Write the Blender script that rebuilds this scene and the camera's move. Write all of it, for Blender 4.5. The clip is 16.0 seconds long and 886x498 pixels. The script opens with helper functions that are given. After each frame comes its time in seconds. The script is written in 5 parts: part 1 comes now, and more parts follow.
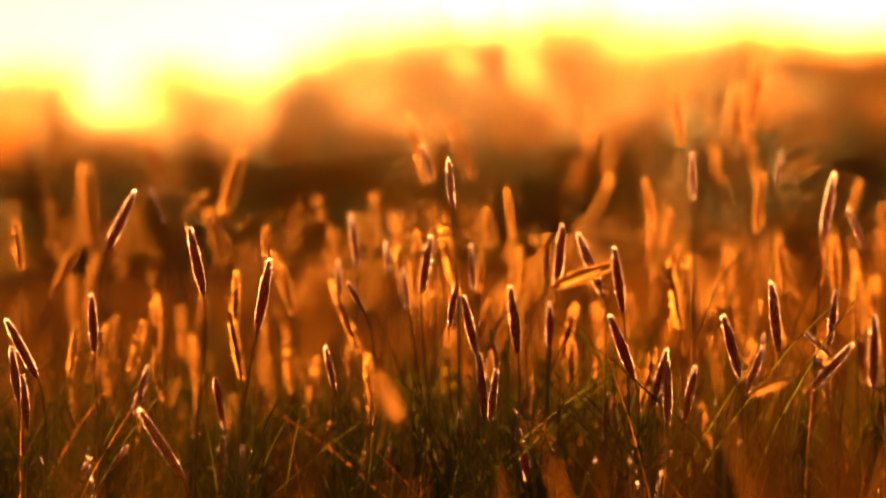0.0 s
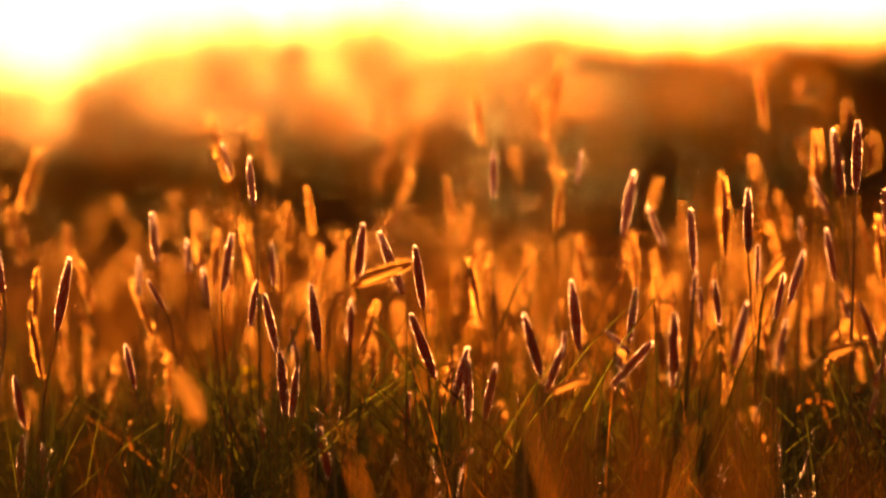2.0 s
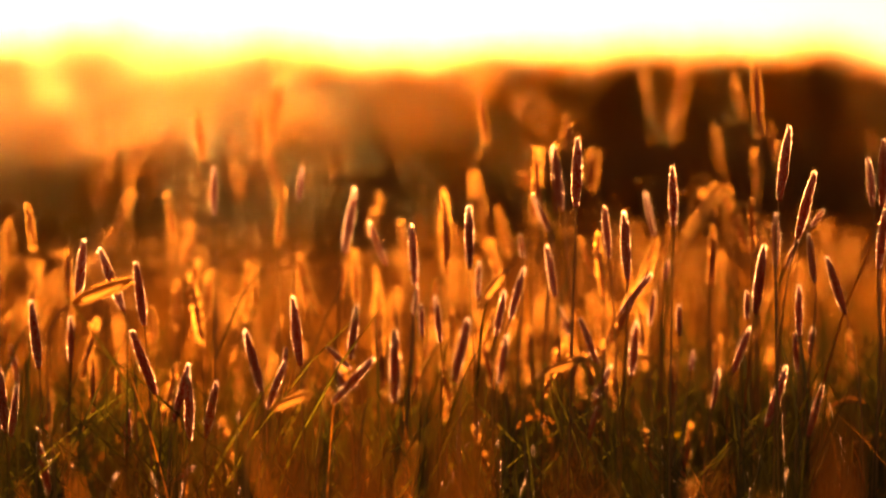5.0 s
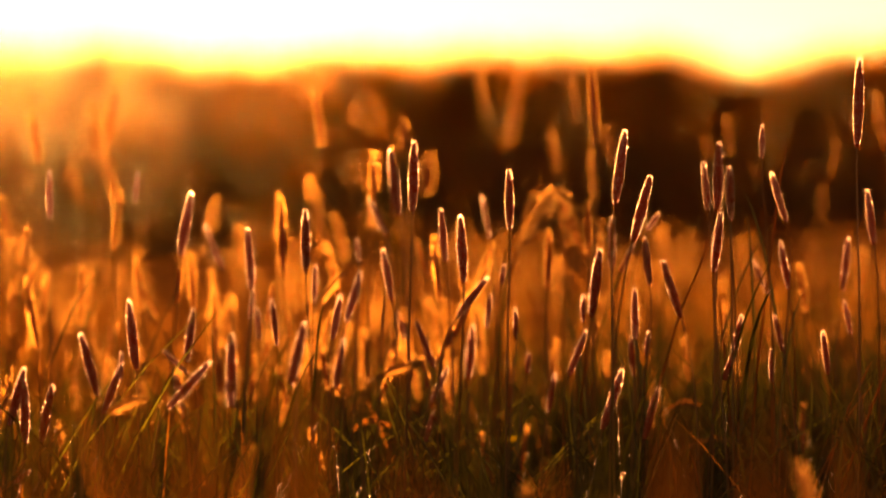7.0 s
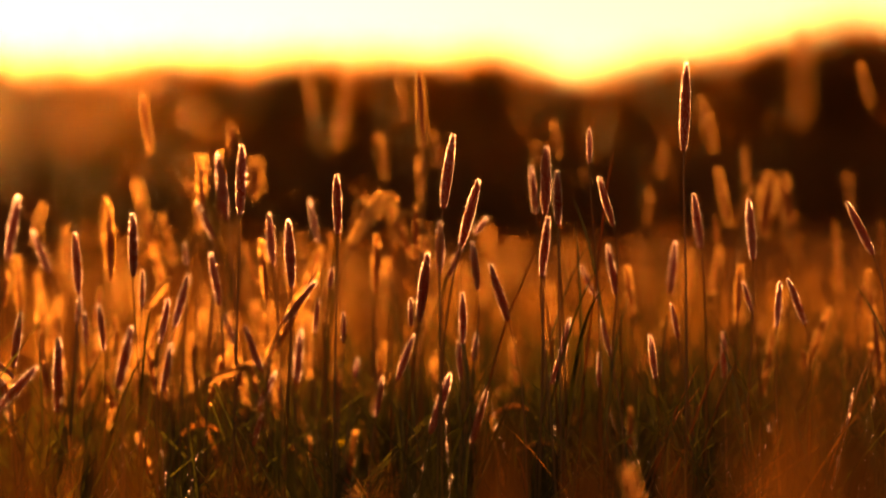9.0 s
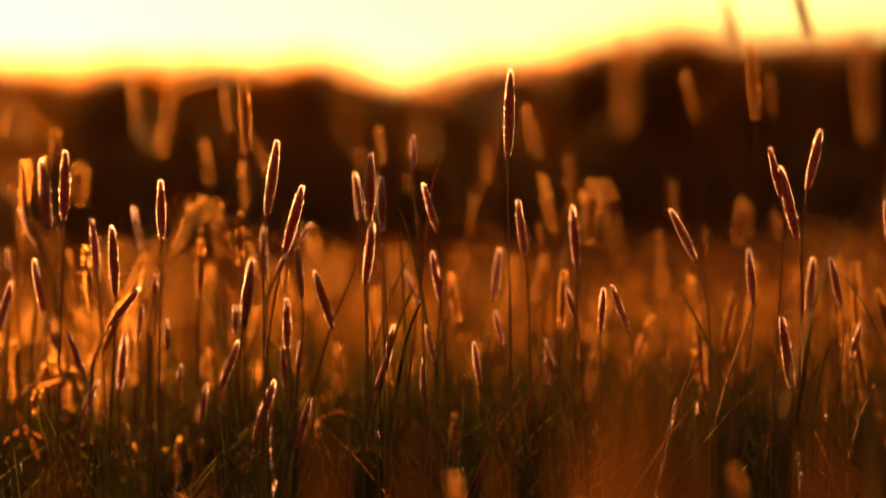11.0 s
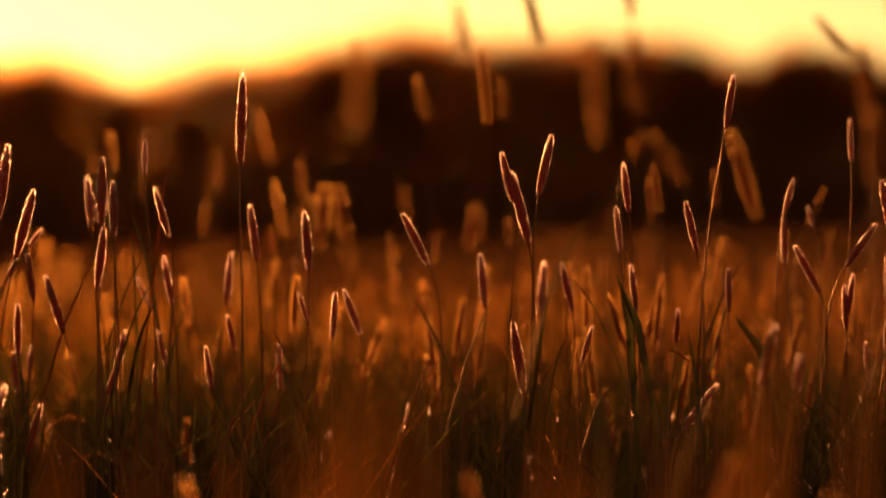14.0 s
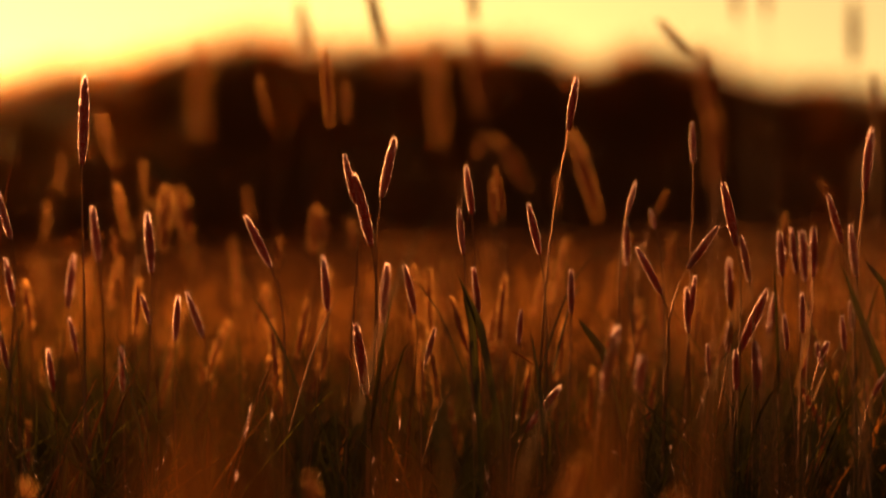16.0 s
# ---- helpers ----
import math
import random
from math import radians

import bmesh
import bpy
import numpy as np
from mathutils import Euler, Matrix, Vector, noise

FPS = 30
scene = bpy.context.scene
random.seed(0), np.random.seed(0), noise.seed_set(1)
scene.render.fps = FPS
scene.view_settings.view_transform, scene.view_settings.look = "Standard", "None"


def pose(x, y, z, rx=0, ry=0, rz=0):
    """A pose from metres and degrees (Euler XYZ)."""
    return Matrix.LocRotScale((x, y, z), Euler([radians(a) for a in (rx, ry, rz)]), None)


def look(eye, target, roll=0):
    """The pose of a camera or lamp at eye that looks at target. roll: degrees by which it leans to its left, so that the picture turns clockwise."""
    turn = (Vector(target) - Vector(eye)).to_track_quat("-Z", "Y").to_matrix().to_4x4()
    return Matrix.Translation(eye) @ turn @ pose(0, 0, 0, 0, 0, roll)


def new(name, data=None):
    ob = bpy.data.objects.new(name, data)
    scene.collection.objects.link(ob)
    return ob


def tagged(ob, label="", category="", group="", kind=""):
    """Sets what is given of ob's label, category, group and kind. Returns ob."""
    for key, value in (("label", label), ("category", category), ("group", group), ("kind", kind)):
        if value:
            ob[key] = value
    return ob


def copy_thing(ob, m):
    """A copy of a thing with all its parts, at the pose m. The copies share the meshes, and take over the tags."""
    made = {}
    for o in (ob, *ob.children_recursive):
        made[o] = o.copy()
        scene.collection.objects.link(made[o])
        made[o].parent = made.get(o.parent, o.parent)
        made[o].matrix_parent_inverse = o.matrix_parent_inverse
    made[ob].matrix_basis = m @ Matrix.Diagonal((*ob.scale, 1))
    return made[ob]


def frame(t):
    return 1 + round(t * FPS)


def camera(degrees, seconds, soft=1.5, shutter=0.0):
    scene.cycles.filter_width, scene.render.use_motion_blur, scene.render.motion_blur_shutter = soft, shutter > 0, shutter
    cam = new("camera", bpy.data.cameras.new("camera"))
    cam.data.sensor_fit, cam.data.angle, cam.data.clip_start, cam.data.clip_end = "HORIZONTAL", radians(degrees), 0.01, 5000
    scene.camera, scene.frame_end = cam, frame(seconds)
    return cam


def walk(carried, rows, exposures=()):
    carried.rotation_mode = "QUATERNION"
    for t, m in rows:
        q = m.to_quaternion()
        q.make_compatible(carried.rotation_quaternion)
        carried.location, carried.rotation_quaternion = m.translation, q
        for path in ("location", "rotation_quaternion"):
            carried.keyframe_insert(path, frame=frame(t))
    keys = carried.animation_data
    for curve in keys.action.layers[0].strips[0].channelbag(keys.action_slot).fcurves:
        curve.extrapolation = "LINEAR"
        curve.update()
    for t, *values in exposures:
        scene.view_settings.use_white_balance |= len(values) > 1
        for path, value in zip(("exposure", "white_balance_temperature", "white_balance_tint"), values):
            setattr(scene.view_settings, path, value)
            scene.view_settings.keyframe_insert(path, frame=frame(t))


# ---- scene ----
EYE = 0.35
cam = camera(12.0, 16.0, soft=2.3)
cam.data.dof.use_dof, cam.data.dof.focus_distance, cam.data.dof.aperture_fstop = True, 3.45, 5.0
cam.data.dof.aperture_blades = 0

# seconds, turn and tilt in degrees: the camera stands on a tripod and pans
ROWS = [
    (0.0, -0.000, -0.315),
    (0.5, -0.667, -0.342),
    (1.0, -1.335, -0.344),
    (1.5, -2.018, -0.359),
    (2.0, -2.707, -0.341),
    (2.5, -3.392, -0.281),
    (3.0, -4.079, -0.230),
    (3.5, -4.753, -0.198),
    (4.0, -5.372, -0.165),
    (6.5, -8.127, -0.072),
    (7.0, -8.717, -0.066),
    (7.5, -9.338, -0.055),
    (8.0, -9.929, -0.034),
    (8.5, -10.485, -0.022),
    (9.0, -11.056, -0.009),
    (11.5, -14.080, 0.098),
    (12.0, -14.721, 0.106),
    (12.5, -15.319, 0.098),
    (13.0, -15.914, 0.107),
    (13.5, -16.497, 0.119),
    (14.0, -17.085, 0.142),
    (14.5, -17.682, 0.166),
    (15.0, -18.242, 0.172),
    (15.5, -18.742, 0.183),
    (16.0, -19.220, 0.170),
]
EXPOSURES = [(0.0, 1.58, 10800, 24), (4.0, 1.85, 10800, 26), (9.0, 1.48, 10500, 28), (12.5, 1.23, 10200, 36), (16.0, 0.85, 9900, 44)]
walk(cam, [(t, pose(0, 0, EYE, 90 + tilt, 0, turn)) for t, turn, tilt in ROWS], EXPOSURES)

# ---- sky and sun ----
SUN_AZ, SUN_EL = radians(3.2), radians(4.4)
world = bpy.data.worlds.new("evening_sky")
scene.world = world
world.use_nodes = True
wt = world.node_tree
sky = wt.nodes.new("ShaderNodeTexSky")
sky.sky_type = "NISHITA"
sky.sun_disc = False
sky.sun_elevation, sky.sun_rotation = SUN_EL, SUN_AZ
sky.air_density, sky.dust_density, sky.ozone_density = 0.2, 1.0, 1.0
# the clear sky, yellowed by dust, and an even haze colour added all round, which also fills the shadows
dust = wt.nodes.new("ShaderNodeVectorMath")
dust.operation = "MULTIPLY"
dust.inputs[1].default_value = (1.0, 0.955, 0.33)
wt.links.new(sky.outputs[0], dust.inputs[0])
haze_fill = wt.nodes.new("ShaderNodeVectorMath")
haze_fill.operation = "ADD"
haze_fill.inputs[1].default_value = (3.9, 3.15, 2.8)
wt.links.new(dust.outputs[0], haze_fill.inputs[0])
wt.links.new(haze_fill.outputs[0], wt.nodes["Background"].inputs[0])
wt.nodes["Background"].inputs[1].default_value = 0.023

sun_data = bpy.data.lights.new("sun", "SUN")
sun_data.energy, sun_data.angle, sun_data.color = 5.0, radians(0.6), (1.0, 0.49, 0.22)
sun_way = Vector((math.sin(SUN_AZ) * math.cos(SUN_EL), math.cos(SUN_AZ) * math.cos(SUN_EL), math.sin(SUN_EL)))
sun = new("sun", sun_data)
sun.matrix_world = look(sun_way * 50, (0, 0, 0))


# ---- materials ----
def plant(name, low, high, through_light, thin=0.0, spread=0.5, glow=1.0, gloss_tint=(0.9, 0.62, 0.38), rough=0.5, gloss=0.08, grain=400.0, ior=1.25):
    """A plant surface: light passes partly through it, glow times as bright as it is thrown back; colour varies from piece to piece and along the grain."""
    m = bpy.data.materials.new(name)
    m.use_nodes = True
    nt = m.node_tree
    nt.nodes.clear()
    n, link = nt.nodes.new, nt.links.new
    info, isle = n("ShaderNodeObjectInfo"), n("ShaderNodeNewGeometry")
    spot = n("ShaderNodeTexNoise")
    coord = n("ShaderNodeTexCoord")
    link(coord.outputs["Object"], spot.inputs["Vector"])
    spot.inputs["Scale"].default_value = grain
    add = n("ShaderNodeMath")
    add.operation = "ADD"
    link(info.outputs["Random"], add.inputs[0])
    link(isle.outputs["Random Per Island"], add.inputs[1])
    add2 = n("ShaderNodeMath")
    add2.operation = "ADD"
    link(add.outputs[0], add2.inputs[0])
    link(spot.outputs[0], add2.inputs[1])
    third = n("ShaderNodeMath")
    third.operation = "MULTIPLY"
    third.inputs[1].default_value = 0.36
    link(add2.outputs[0], third.inputs[0])
    ramp = n("ShaderNodeMix")
    ramp.data_type = "RGBA"
    ramp.inputs[6].default_value, ramp.inputs[7].default_value = (*low, 1), (*high, 1)
    link(third.outputs[0], ramp.inputs[0])
    body = n("ShaderNodeBsdfDiffuse")
    trans = n("ShaderNodeBsdfTranslucent")
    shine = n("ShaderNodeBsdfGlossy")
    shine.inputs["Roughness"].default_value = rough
    # warm evening light put into the gloss colour, against blue sky reflections
    shine.inputs["Color"].default_value = (*gloss_tint, 1)
    link(ramp.outputs[2], body.inputs[0])
    lit = n("ShaderNodeVectorMath")
    lit.operation = "MULTIPLY"
    lit.inputs[1].default_value = (glow, glow, glow)
    link(ramp.outputs[2], lit.inputs[0])
    link(lit.outputs[0], trans.inputs[0])
    mix = n("ShaderNodeMixShader")
    mix.inputs[0].default_value = through_light
    link(body.outputs[0], mix.inputs[1])
    link(trans.outputs[0], mix.inputs[2])
    last = mix
    if thin:
        fwd = n("ShaderNodeBsdfRefraction")
        fwd.inputs["Roughness"].default_value, fwd.inputs["IOR"].default_value = spread, ior
        link(lit.outputs[0], fwd.inputs[0])
        mt = n("ShaderNodeMixShader")
        mt.inputs[0].default_value = thin
        link(last.outputs[0], mt.inputs[1])
        link(fwd.outputs[0], mt.inputs[2])
        last = mt
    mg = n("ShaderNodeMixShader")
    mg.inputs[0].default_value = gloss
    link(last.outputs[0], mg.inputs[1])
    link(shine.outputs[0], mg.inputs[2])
    out = n("ShaderNodeOutputMaterial")
    link(mg.outputs[0], out.inputs[0])
    return m


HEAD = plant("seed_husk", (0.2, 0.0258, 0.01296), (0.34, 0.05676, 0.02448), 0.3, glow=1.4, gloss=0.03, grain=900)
HAIR = plant("bristle_hair", (0.86, 0.60, 0.47), (1.0, 0.87, 0.78), 0.95, thin=0.5, spread=0.74, ior=1.4, gloss_tint=(1.0, 0.88, 0.84), gloss=0.1, rough=0.3)
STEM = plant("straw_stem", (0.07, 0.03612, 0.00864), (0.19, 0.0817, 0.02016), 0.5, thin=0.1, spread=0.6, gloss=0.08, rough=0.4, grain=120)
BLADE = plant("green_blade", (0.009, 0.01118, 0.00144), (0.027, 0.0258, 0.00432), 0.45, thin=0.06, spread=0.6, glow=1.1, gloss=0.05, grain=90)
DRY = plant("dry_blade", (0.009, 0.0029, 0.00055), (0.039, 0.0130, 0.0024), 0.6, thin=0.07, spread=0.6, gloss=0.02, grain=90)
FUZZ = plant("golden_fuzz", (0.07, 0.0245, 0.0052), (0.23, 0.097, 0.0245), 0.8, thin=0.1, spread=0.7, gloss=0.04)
LEAF = plant("tree_leaf", (0.12, 0.04472, 0.00864), (0.24, 0.086, 0.01584), 0.5, thin=0.22, spread=0.6, glow=2.5, gloss=0.03, grain=3, ior=1.2)


def glare_leaf_grade(k):
    """Leaf colour with the sun's glare put into it: palest before the sun (k = 0), dark in the wood (k = 1)."""
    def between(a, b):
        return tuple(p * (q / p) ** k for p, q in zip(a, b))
    return plant("glare_leaf", between((0.25, 0.150, 0.072), (0.145, 0.054, 0.0103)), between((0.31, 0.190, 0.096), (0.22, 0.080, 0.0147)), 0.6 - 0.1 * k, thin=0.22, spread=0.5 + 0.1 * k, glow=2.1 + 0.4 * k, gloss=0.03, grain=3, ior=1.2)


# golden hair colour that stands in for the backlit glow of blurred spikes
GLOW_HAIR = plant("gold_glow_bristle", (0.31, 0.155, 0.044), (0.60, 0.35, 0.118), 0.85, thin=0.26, spread=0.72, gloss=0.05)
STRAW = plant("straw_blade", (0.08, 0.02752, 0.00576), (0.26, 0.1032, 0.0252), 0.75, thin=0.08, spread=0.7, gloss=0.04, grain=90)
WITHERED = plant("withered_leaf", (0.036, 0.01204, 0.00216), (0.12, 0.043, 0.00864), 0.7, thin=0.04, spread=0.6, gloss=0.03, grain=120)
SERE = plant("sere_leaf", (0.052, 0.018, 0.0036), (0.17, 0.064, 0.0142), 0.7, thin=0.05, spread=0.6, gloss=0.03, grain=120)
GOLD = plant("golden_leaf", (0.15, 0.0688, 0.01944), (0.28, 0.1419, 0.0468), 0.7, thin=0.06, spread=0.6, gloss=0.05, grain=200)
PETAL = plant("yellow_petal", (0.60, 0.38, 0.02), (0.75, 0.52, 0.04), 0.6, gloss=0.03)
BARK = plant("bark", (0.03, 0.0172, 0.00936), (0.07, 0.043, 0.0216), 0.0, gloss=0.02, grain=6)


def soil_material():
    m = bpy.data.materials.new("meadow_soil")
    m.use_nodes = True
    nt = m.node_tree
    b = nt.nodes["Principled BSDF"]
    co = nt.nodes.new("ShaderNodeTexCoord")
    fine, broad = nt.nodes.new("ShaderNodeTexNoise"), nt.nodes.new("ShaderNodeTexNoise")
    fine.inputs["Scale"].default_value, broad.inputs["Scale"].default_value = 38.0, 0.35
    mix = nt.nodes.new("ShaderNodeMix")
    mix.data_type = "RGBA"
    mix.inputs[6].default_value, mix.inputs[7].default_value = (0.028, 0.014, 0.006, 1), (0.085, 0.044, 0.018, 1)
    mean = nt.nodes.new("ShaderNodeMath")
    mean.operation = "MULTIPLY"
    for tex in (fine, broad):
        nt.links.new(co.outputs["Object"], tex.inputs["Vector"])
    nt.links.new(fine.outputs[0], mean.inputs[0])
    nt.links.new(broad.outputs[0], mean.inputs[1])
    scale = nt.nodes.new("ShaderNodeMath")
    scale.operation = "MULTIPLY"
    scale.inputs[1].default_value = 2.4
    nt.links.new(mean.outputs[0], scale.inputs[0])
    nt.links.new(scale.outputs[0], mix.inputs[0])
    nt.links.new(mix.outputs[2], b.inputs["Base Color"])
    b.inputs["Roughness"].default_value, b.inputs["Specular IOR Level"].default_value = 0.95, 0.0
    bump = nt.nodes.new("ShaderNodeBump")
    bump.inputs["Strength"].default_value, bump.inputs["Distance"].default_value = 0.8, 0.02
    nt.links.new(fine.outputs[0], bump.inputs["Height"])
    nt.links.new(bump.outputs[0], b.inputs["Normal"])
    return m


SOIL = soil_material()


# ---- building tools ----
rng = np.random.default_rng(7)


def ground_z(x, y):
    """The meadow rises gently to the east and falls a little to the north."""
    return 0.036 * x - 0.006 * y


def mesh_of(name, verts, faces, material):
    me = bpy.data.meshes.new(name)
    me.from_pydata([tuple(v) for v in verts], [], [tuple(f) for f in faces])
    me.materials.append(material)
    return me


def part(name, me, parent, label=""):
    ob = new(name, me)
    ob.parent = parent
    return tagged(ob, label)


def tube(points, radii, sides=5):
    """Verts and faces of a tapered tube along points."""
    pts = [Vector(p) for p in points]
    verts, faces = [], []
    for i, p in enumerate(pts):
        way = (pts[min(i + 1, len(pts) - 1)] - pts[max(i - 1, 0)]).normalized()
        side = way.cross(Vector((0.31, 0.93, 0.2))).normalized()
        up = way.cross(side)
        for k in range(sides):
            a = 2 * math.pi * k / sides
            verts.append(p + radii[i] * (math.cos(a) * side + math.sin(a) * up))
    for i in range(len(pts) - 1):
        for k in range(sides):
            a, b = i * sides + k, i * sides + (k + 1) % sides
            faces.append((a, b, b + sides, a + sides))
    faces.append(tuple(range(sides)))
    faces.append(tuple((len(pts) - 1) * sides + k for k in range(sides))[::-1])
    return verts, faces


def ribbon(foot, way, length, width, droop, steps=7):
    """Verts and faces of a folded, tapering grass blade that rises and bends over."""
    foot, way = Vector(foot), Vector(way).normalized()
    side = way.cross(Vector((0, 0, 1)))
    side = side.normalized() if side.length > 0.01 else Vector((1, 0, 0))
    flat = Vector((way.x, way.y, 0))
    flat = flat.normalized() if flat.length > 0.01 else Vector((1, 0, 0))
    verts, faces = [], []
    p, d = foot.copy(), way.copy()
    for i in range(steps + 1):
        s = i / steps
        w = width * (0.55 + 1.1 * s - 1.6 * s * s) if s < 0.98 else width * 0.03
        fold = d.cross(side).normalized() * w * 0.35
        verts += [p - side * w / 2 + fold, p, p + side * w / 2 + fold]
        p = p + d * (length / steps)
        d = (d + (flat * 0.6 - Vector((0, 0, 1))) * droop * s / steps * 2.0).normalized()
    for i in range(steps):
        a = 3 * i
        faces += [(a, a + 1, a + 4, a + 3), (a + 1, a + 2, a + 5, a + 4)]
    return verts, faces


# ---- ground ----
def build_ground():
    ys = [-400, -60, -8, 0, 1.5, 3, 4.5, 6, 8, 12, 18, 28, 45, 80, 140, 220, 300, 500, 2500]
    xs = [-2500, -500, -160, -60, -25, -10, -4, -1.5, 0, 1.5, 3, 5, 8, 14, 25, 50, 90, 160, 300, 900, 2500]
    verts = [(x, y, ground_z(max(-300, min(300, x)), max(-50, min(300, y))) + 0.02 * noise.noise((x, y, 0))) for y in ys for x in xs]
    n = len(xs)
    faces = [(j * n + i, j * n + i + 1, (j + 1) * n + i + 1, (j + 1) * n + i) for j in range(len(ys) - 1) for i in range(n - 1)]
    ob = new("ground", mesh_of("ground", verts, faces, SOIL))
    tagged(ob, "brown meadow soil under dry evening grass", "ground", kind="structure")


build_ground()


# ---- trees along the far edge of the field ----
def tree_meshes(height, spread, leaves, leaf_size, seed, leaf_mat, low=0.04, clumps=100):
    """A tapered trunk with limbs, and a crown of leaf clumps that fills the whole height of a wood-edge tree."""
    r = random.Random(seed)
    tv, tf = [], []

    def add(points, radii, sides=6):
        v, f = tube(points, radii, sides)
        o = len(tv)
        tv.extend(v)
        tf.extend(tuple(o + i for i in q) for q in f)

    def half_width(s):
        return spread * 0.5 * (0.72 + 0.28 * math.sin(math.pi * min(1, s * 1.3))) * min(1, (1.02 - s) / 0.3) ** 0.5

    lean = r.uniform(-0.04, 0.04) * height
    top = Vector((lean, 0, height * 0.93))
    add([(0, 0, -0.4), (lean * 0.2, 0, height * 0.3), (lean * 0.6, 0.1, height * 0.6), top], [height * 0.022, height * 0.016, height * 0.010, 0.02])
    tips = []
    for i in range(clumps):
        s = low + (0.985 - low) * (i + r.random()) / clumps
        a, out = r.uniform(0, 6.28), half_width(s) * math.sqrt(r.random()) * r.uniform(0.75, 1.1)
        end = Vector((lean * s + math.cos(a) * out, math.sin(a) * out, s * height))
        tips.append(end)
        if i % 4 == 0:
            start = Vector((lean * s * 0.8, 0, s * height * 0.86))
            add([start, start.lerp(end, 0.5) + Vector((0, 0, -0.1)), end], [height * 0.006, height * 0.004, 0.015], 4)
    lv, lf = [], []
    for i in range(leaves):
        q = r.choice(tips) + Vector((r.gauss(0, 1), r.gauss(0, 1), r.gauss(0, 0.7))) * spread * 0.17
        q.z = max(q.z, 0.1)
        u = Vector((r.gauss(0, 1), r.gauss(0, 1), r.gauss(0, 1))).normalized()
        w = u.cross(Vector((r.gauss(0, 1), r.gauss(0, 1), r.gauss(0, 1)))).normalized()
        s = leaf_size * r.uniform(0.6, 1.3)
        o = len(lv)
        lv += [q - u * s, q - w * s * 0.5, q + u * s, q + w * s * 0.5]
        lf.append((o, o + 1, o + 2, o + 3))
    return mesh_of("trunk", tv, tf, BARK), mesh_of("crown", lv, lf, leaf_mat)


def tree_kind(name, *args, **kw):
    trunk, crown = tree_meshes(*args, **kw)
    root = new(name)
    part("trunk", trunk, root)
    part("crown", crown, root)
    return root


# crowns from the thinnest, before the sun, to the densest, at the wood's eastern end, to imitate the sun's glare
CROWNS = [(770, glare_leaf_grade(0)), (820, glare_leaf_grade(0.06)), (880, glare_leaf_grade(0.14)), (960, glare_leaf_grade(0.3)), (1100, glare_leaf_grade(0.5)), (1350, glare_leaf_grade(0.8)), (1800, LEAF), (2400, LEAF)]
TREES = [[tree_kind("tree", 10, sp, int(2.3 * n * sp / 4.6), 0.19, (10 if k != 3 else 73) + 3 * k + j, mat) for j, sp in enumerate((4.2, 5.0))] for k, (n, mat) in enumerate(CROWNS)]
SHRUBS = [tree_kind("shrub", 3, sp, n, 0.115, 30 + k, LEAF) for k, (sp, n) in enumerate(((4.6, 130), (5.6, 155)))]
HEDGE = [tree_kind("shrub", 3, sp, n, 0.115, 40 + k, LEAF) for k, (sp, n) in enumerate(((4.6, 460), (5.6, 550)))]
used = set()


def plant_tree(kinds, pick, az, dist, height, base, label, group, category="tree"):
    """Sets a tree at a bearing (degrees east of north) and a distance."""
    x, y = dist * math.sin(radians(az)), dist * math.cos(radians(az))
    s = height / base
    src = kinds[pick % len(kinds)]
    m = pose(x, y, ground_z(x, y), 0, 0, (pick * 77) % 360)
    if src.name in used:
        ob = copy_thing(src, m)
    else:
        ob = src
        used.add(src.name)
        ob.matrix_basis = m
    ob.scale = (s, s, s)
    tagged(ob, label, category, group)


def skyline(az, table):
    for (a0, e0), (a1, e1) in zip(table, table[1:]):
        if a0 <= az <= a1:
            return e0 + (e1 - e0) * (az - a0) / (a1 - a0)
    return table[-1][1]


# bearing and height in degrees of the wood's upper edge
WOOD = [(-8, 2.0), (-5.9, 2.0), (-5.7, 2.2), (-5.1, 2.2), (-4.9, 1.45), (-4.1, 1.45), (-3.9, 2.25), (-3.3, 2.25), (-3.0, 2.0), (-2.0, 2.1), (-1.6, 2.55), (-0.6, 2.65), (0.5, 2.7), (1.5, 2.75), (2.1, 2.85), (2.9, 2.6), (4.2, 2.65), (5.7, 2.5), (8, 2.55), (9.2, 2.5), (10.6, 2.6), (11.2, 2.5), (11.8, 2.68), (12.4, 2.38), (12.9, 2.2), (13.5, 2.5), (14.3, 2.62), (15.1, 2.68), (15.8, 2.85), (16.4, 3.0), (17.0, 2.92), (17.7, 2.87), (18.9, 2.9), (19.6, 2.95), (20.4, 2.8), (21.2, 2.5), (22.0, 2.9), (22.5, 2.7), (23.2, 2.42), (24.3, 2.32), (28, 2.25)]
r = random.Random(5)
az = -8.5
i = 0
while az < 28:
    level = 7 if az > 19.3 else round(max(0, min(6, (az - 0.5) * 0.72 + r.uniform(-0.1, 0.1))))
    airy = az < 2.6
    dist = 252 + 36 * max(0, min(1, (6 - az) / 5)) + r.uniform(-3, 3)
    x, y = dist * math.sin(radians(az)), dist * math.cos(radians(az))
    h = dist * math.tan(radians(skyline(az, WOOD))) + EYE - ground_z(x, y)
    label, group = ("sparse tree before the low sun, glare put into its pale leaves", "airy trees before the sun") if airy else ("dark broadleaf tree in the wood edge behind the field", "trees of the wood edge")
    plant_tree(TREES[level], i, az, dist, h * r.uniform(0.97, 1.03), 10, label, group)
    az += r.uniform(0.22, 0.32)
    i += 1
az = -9.0
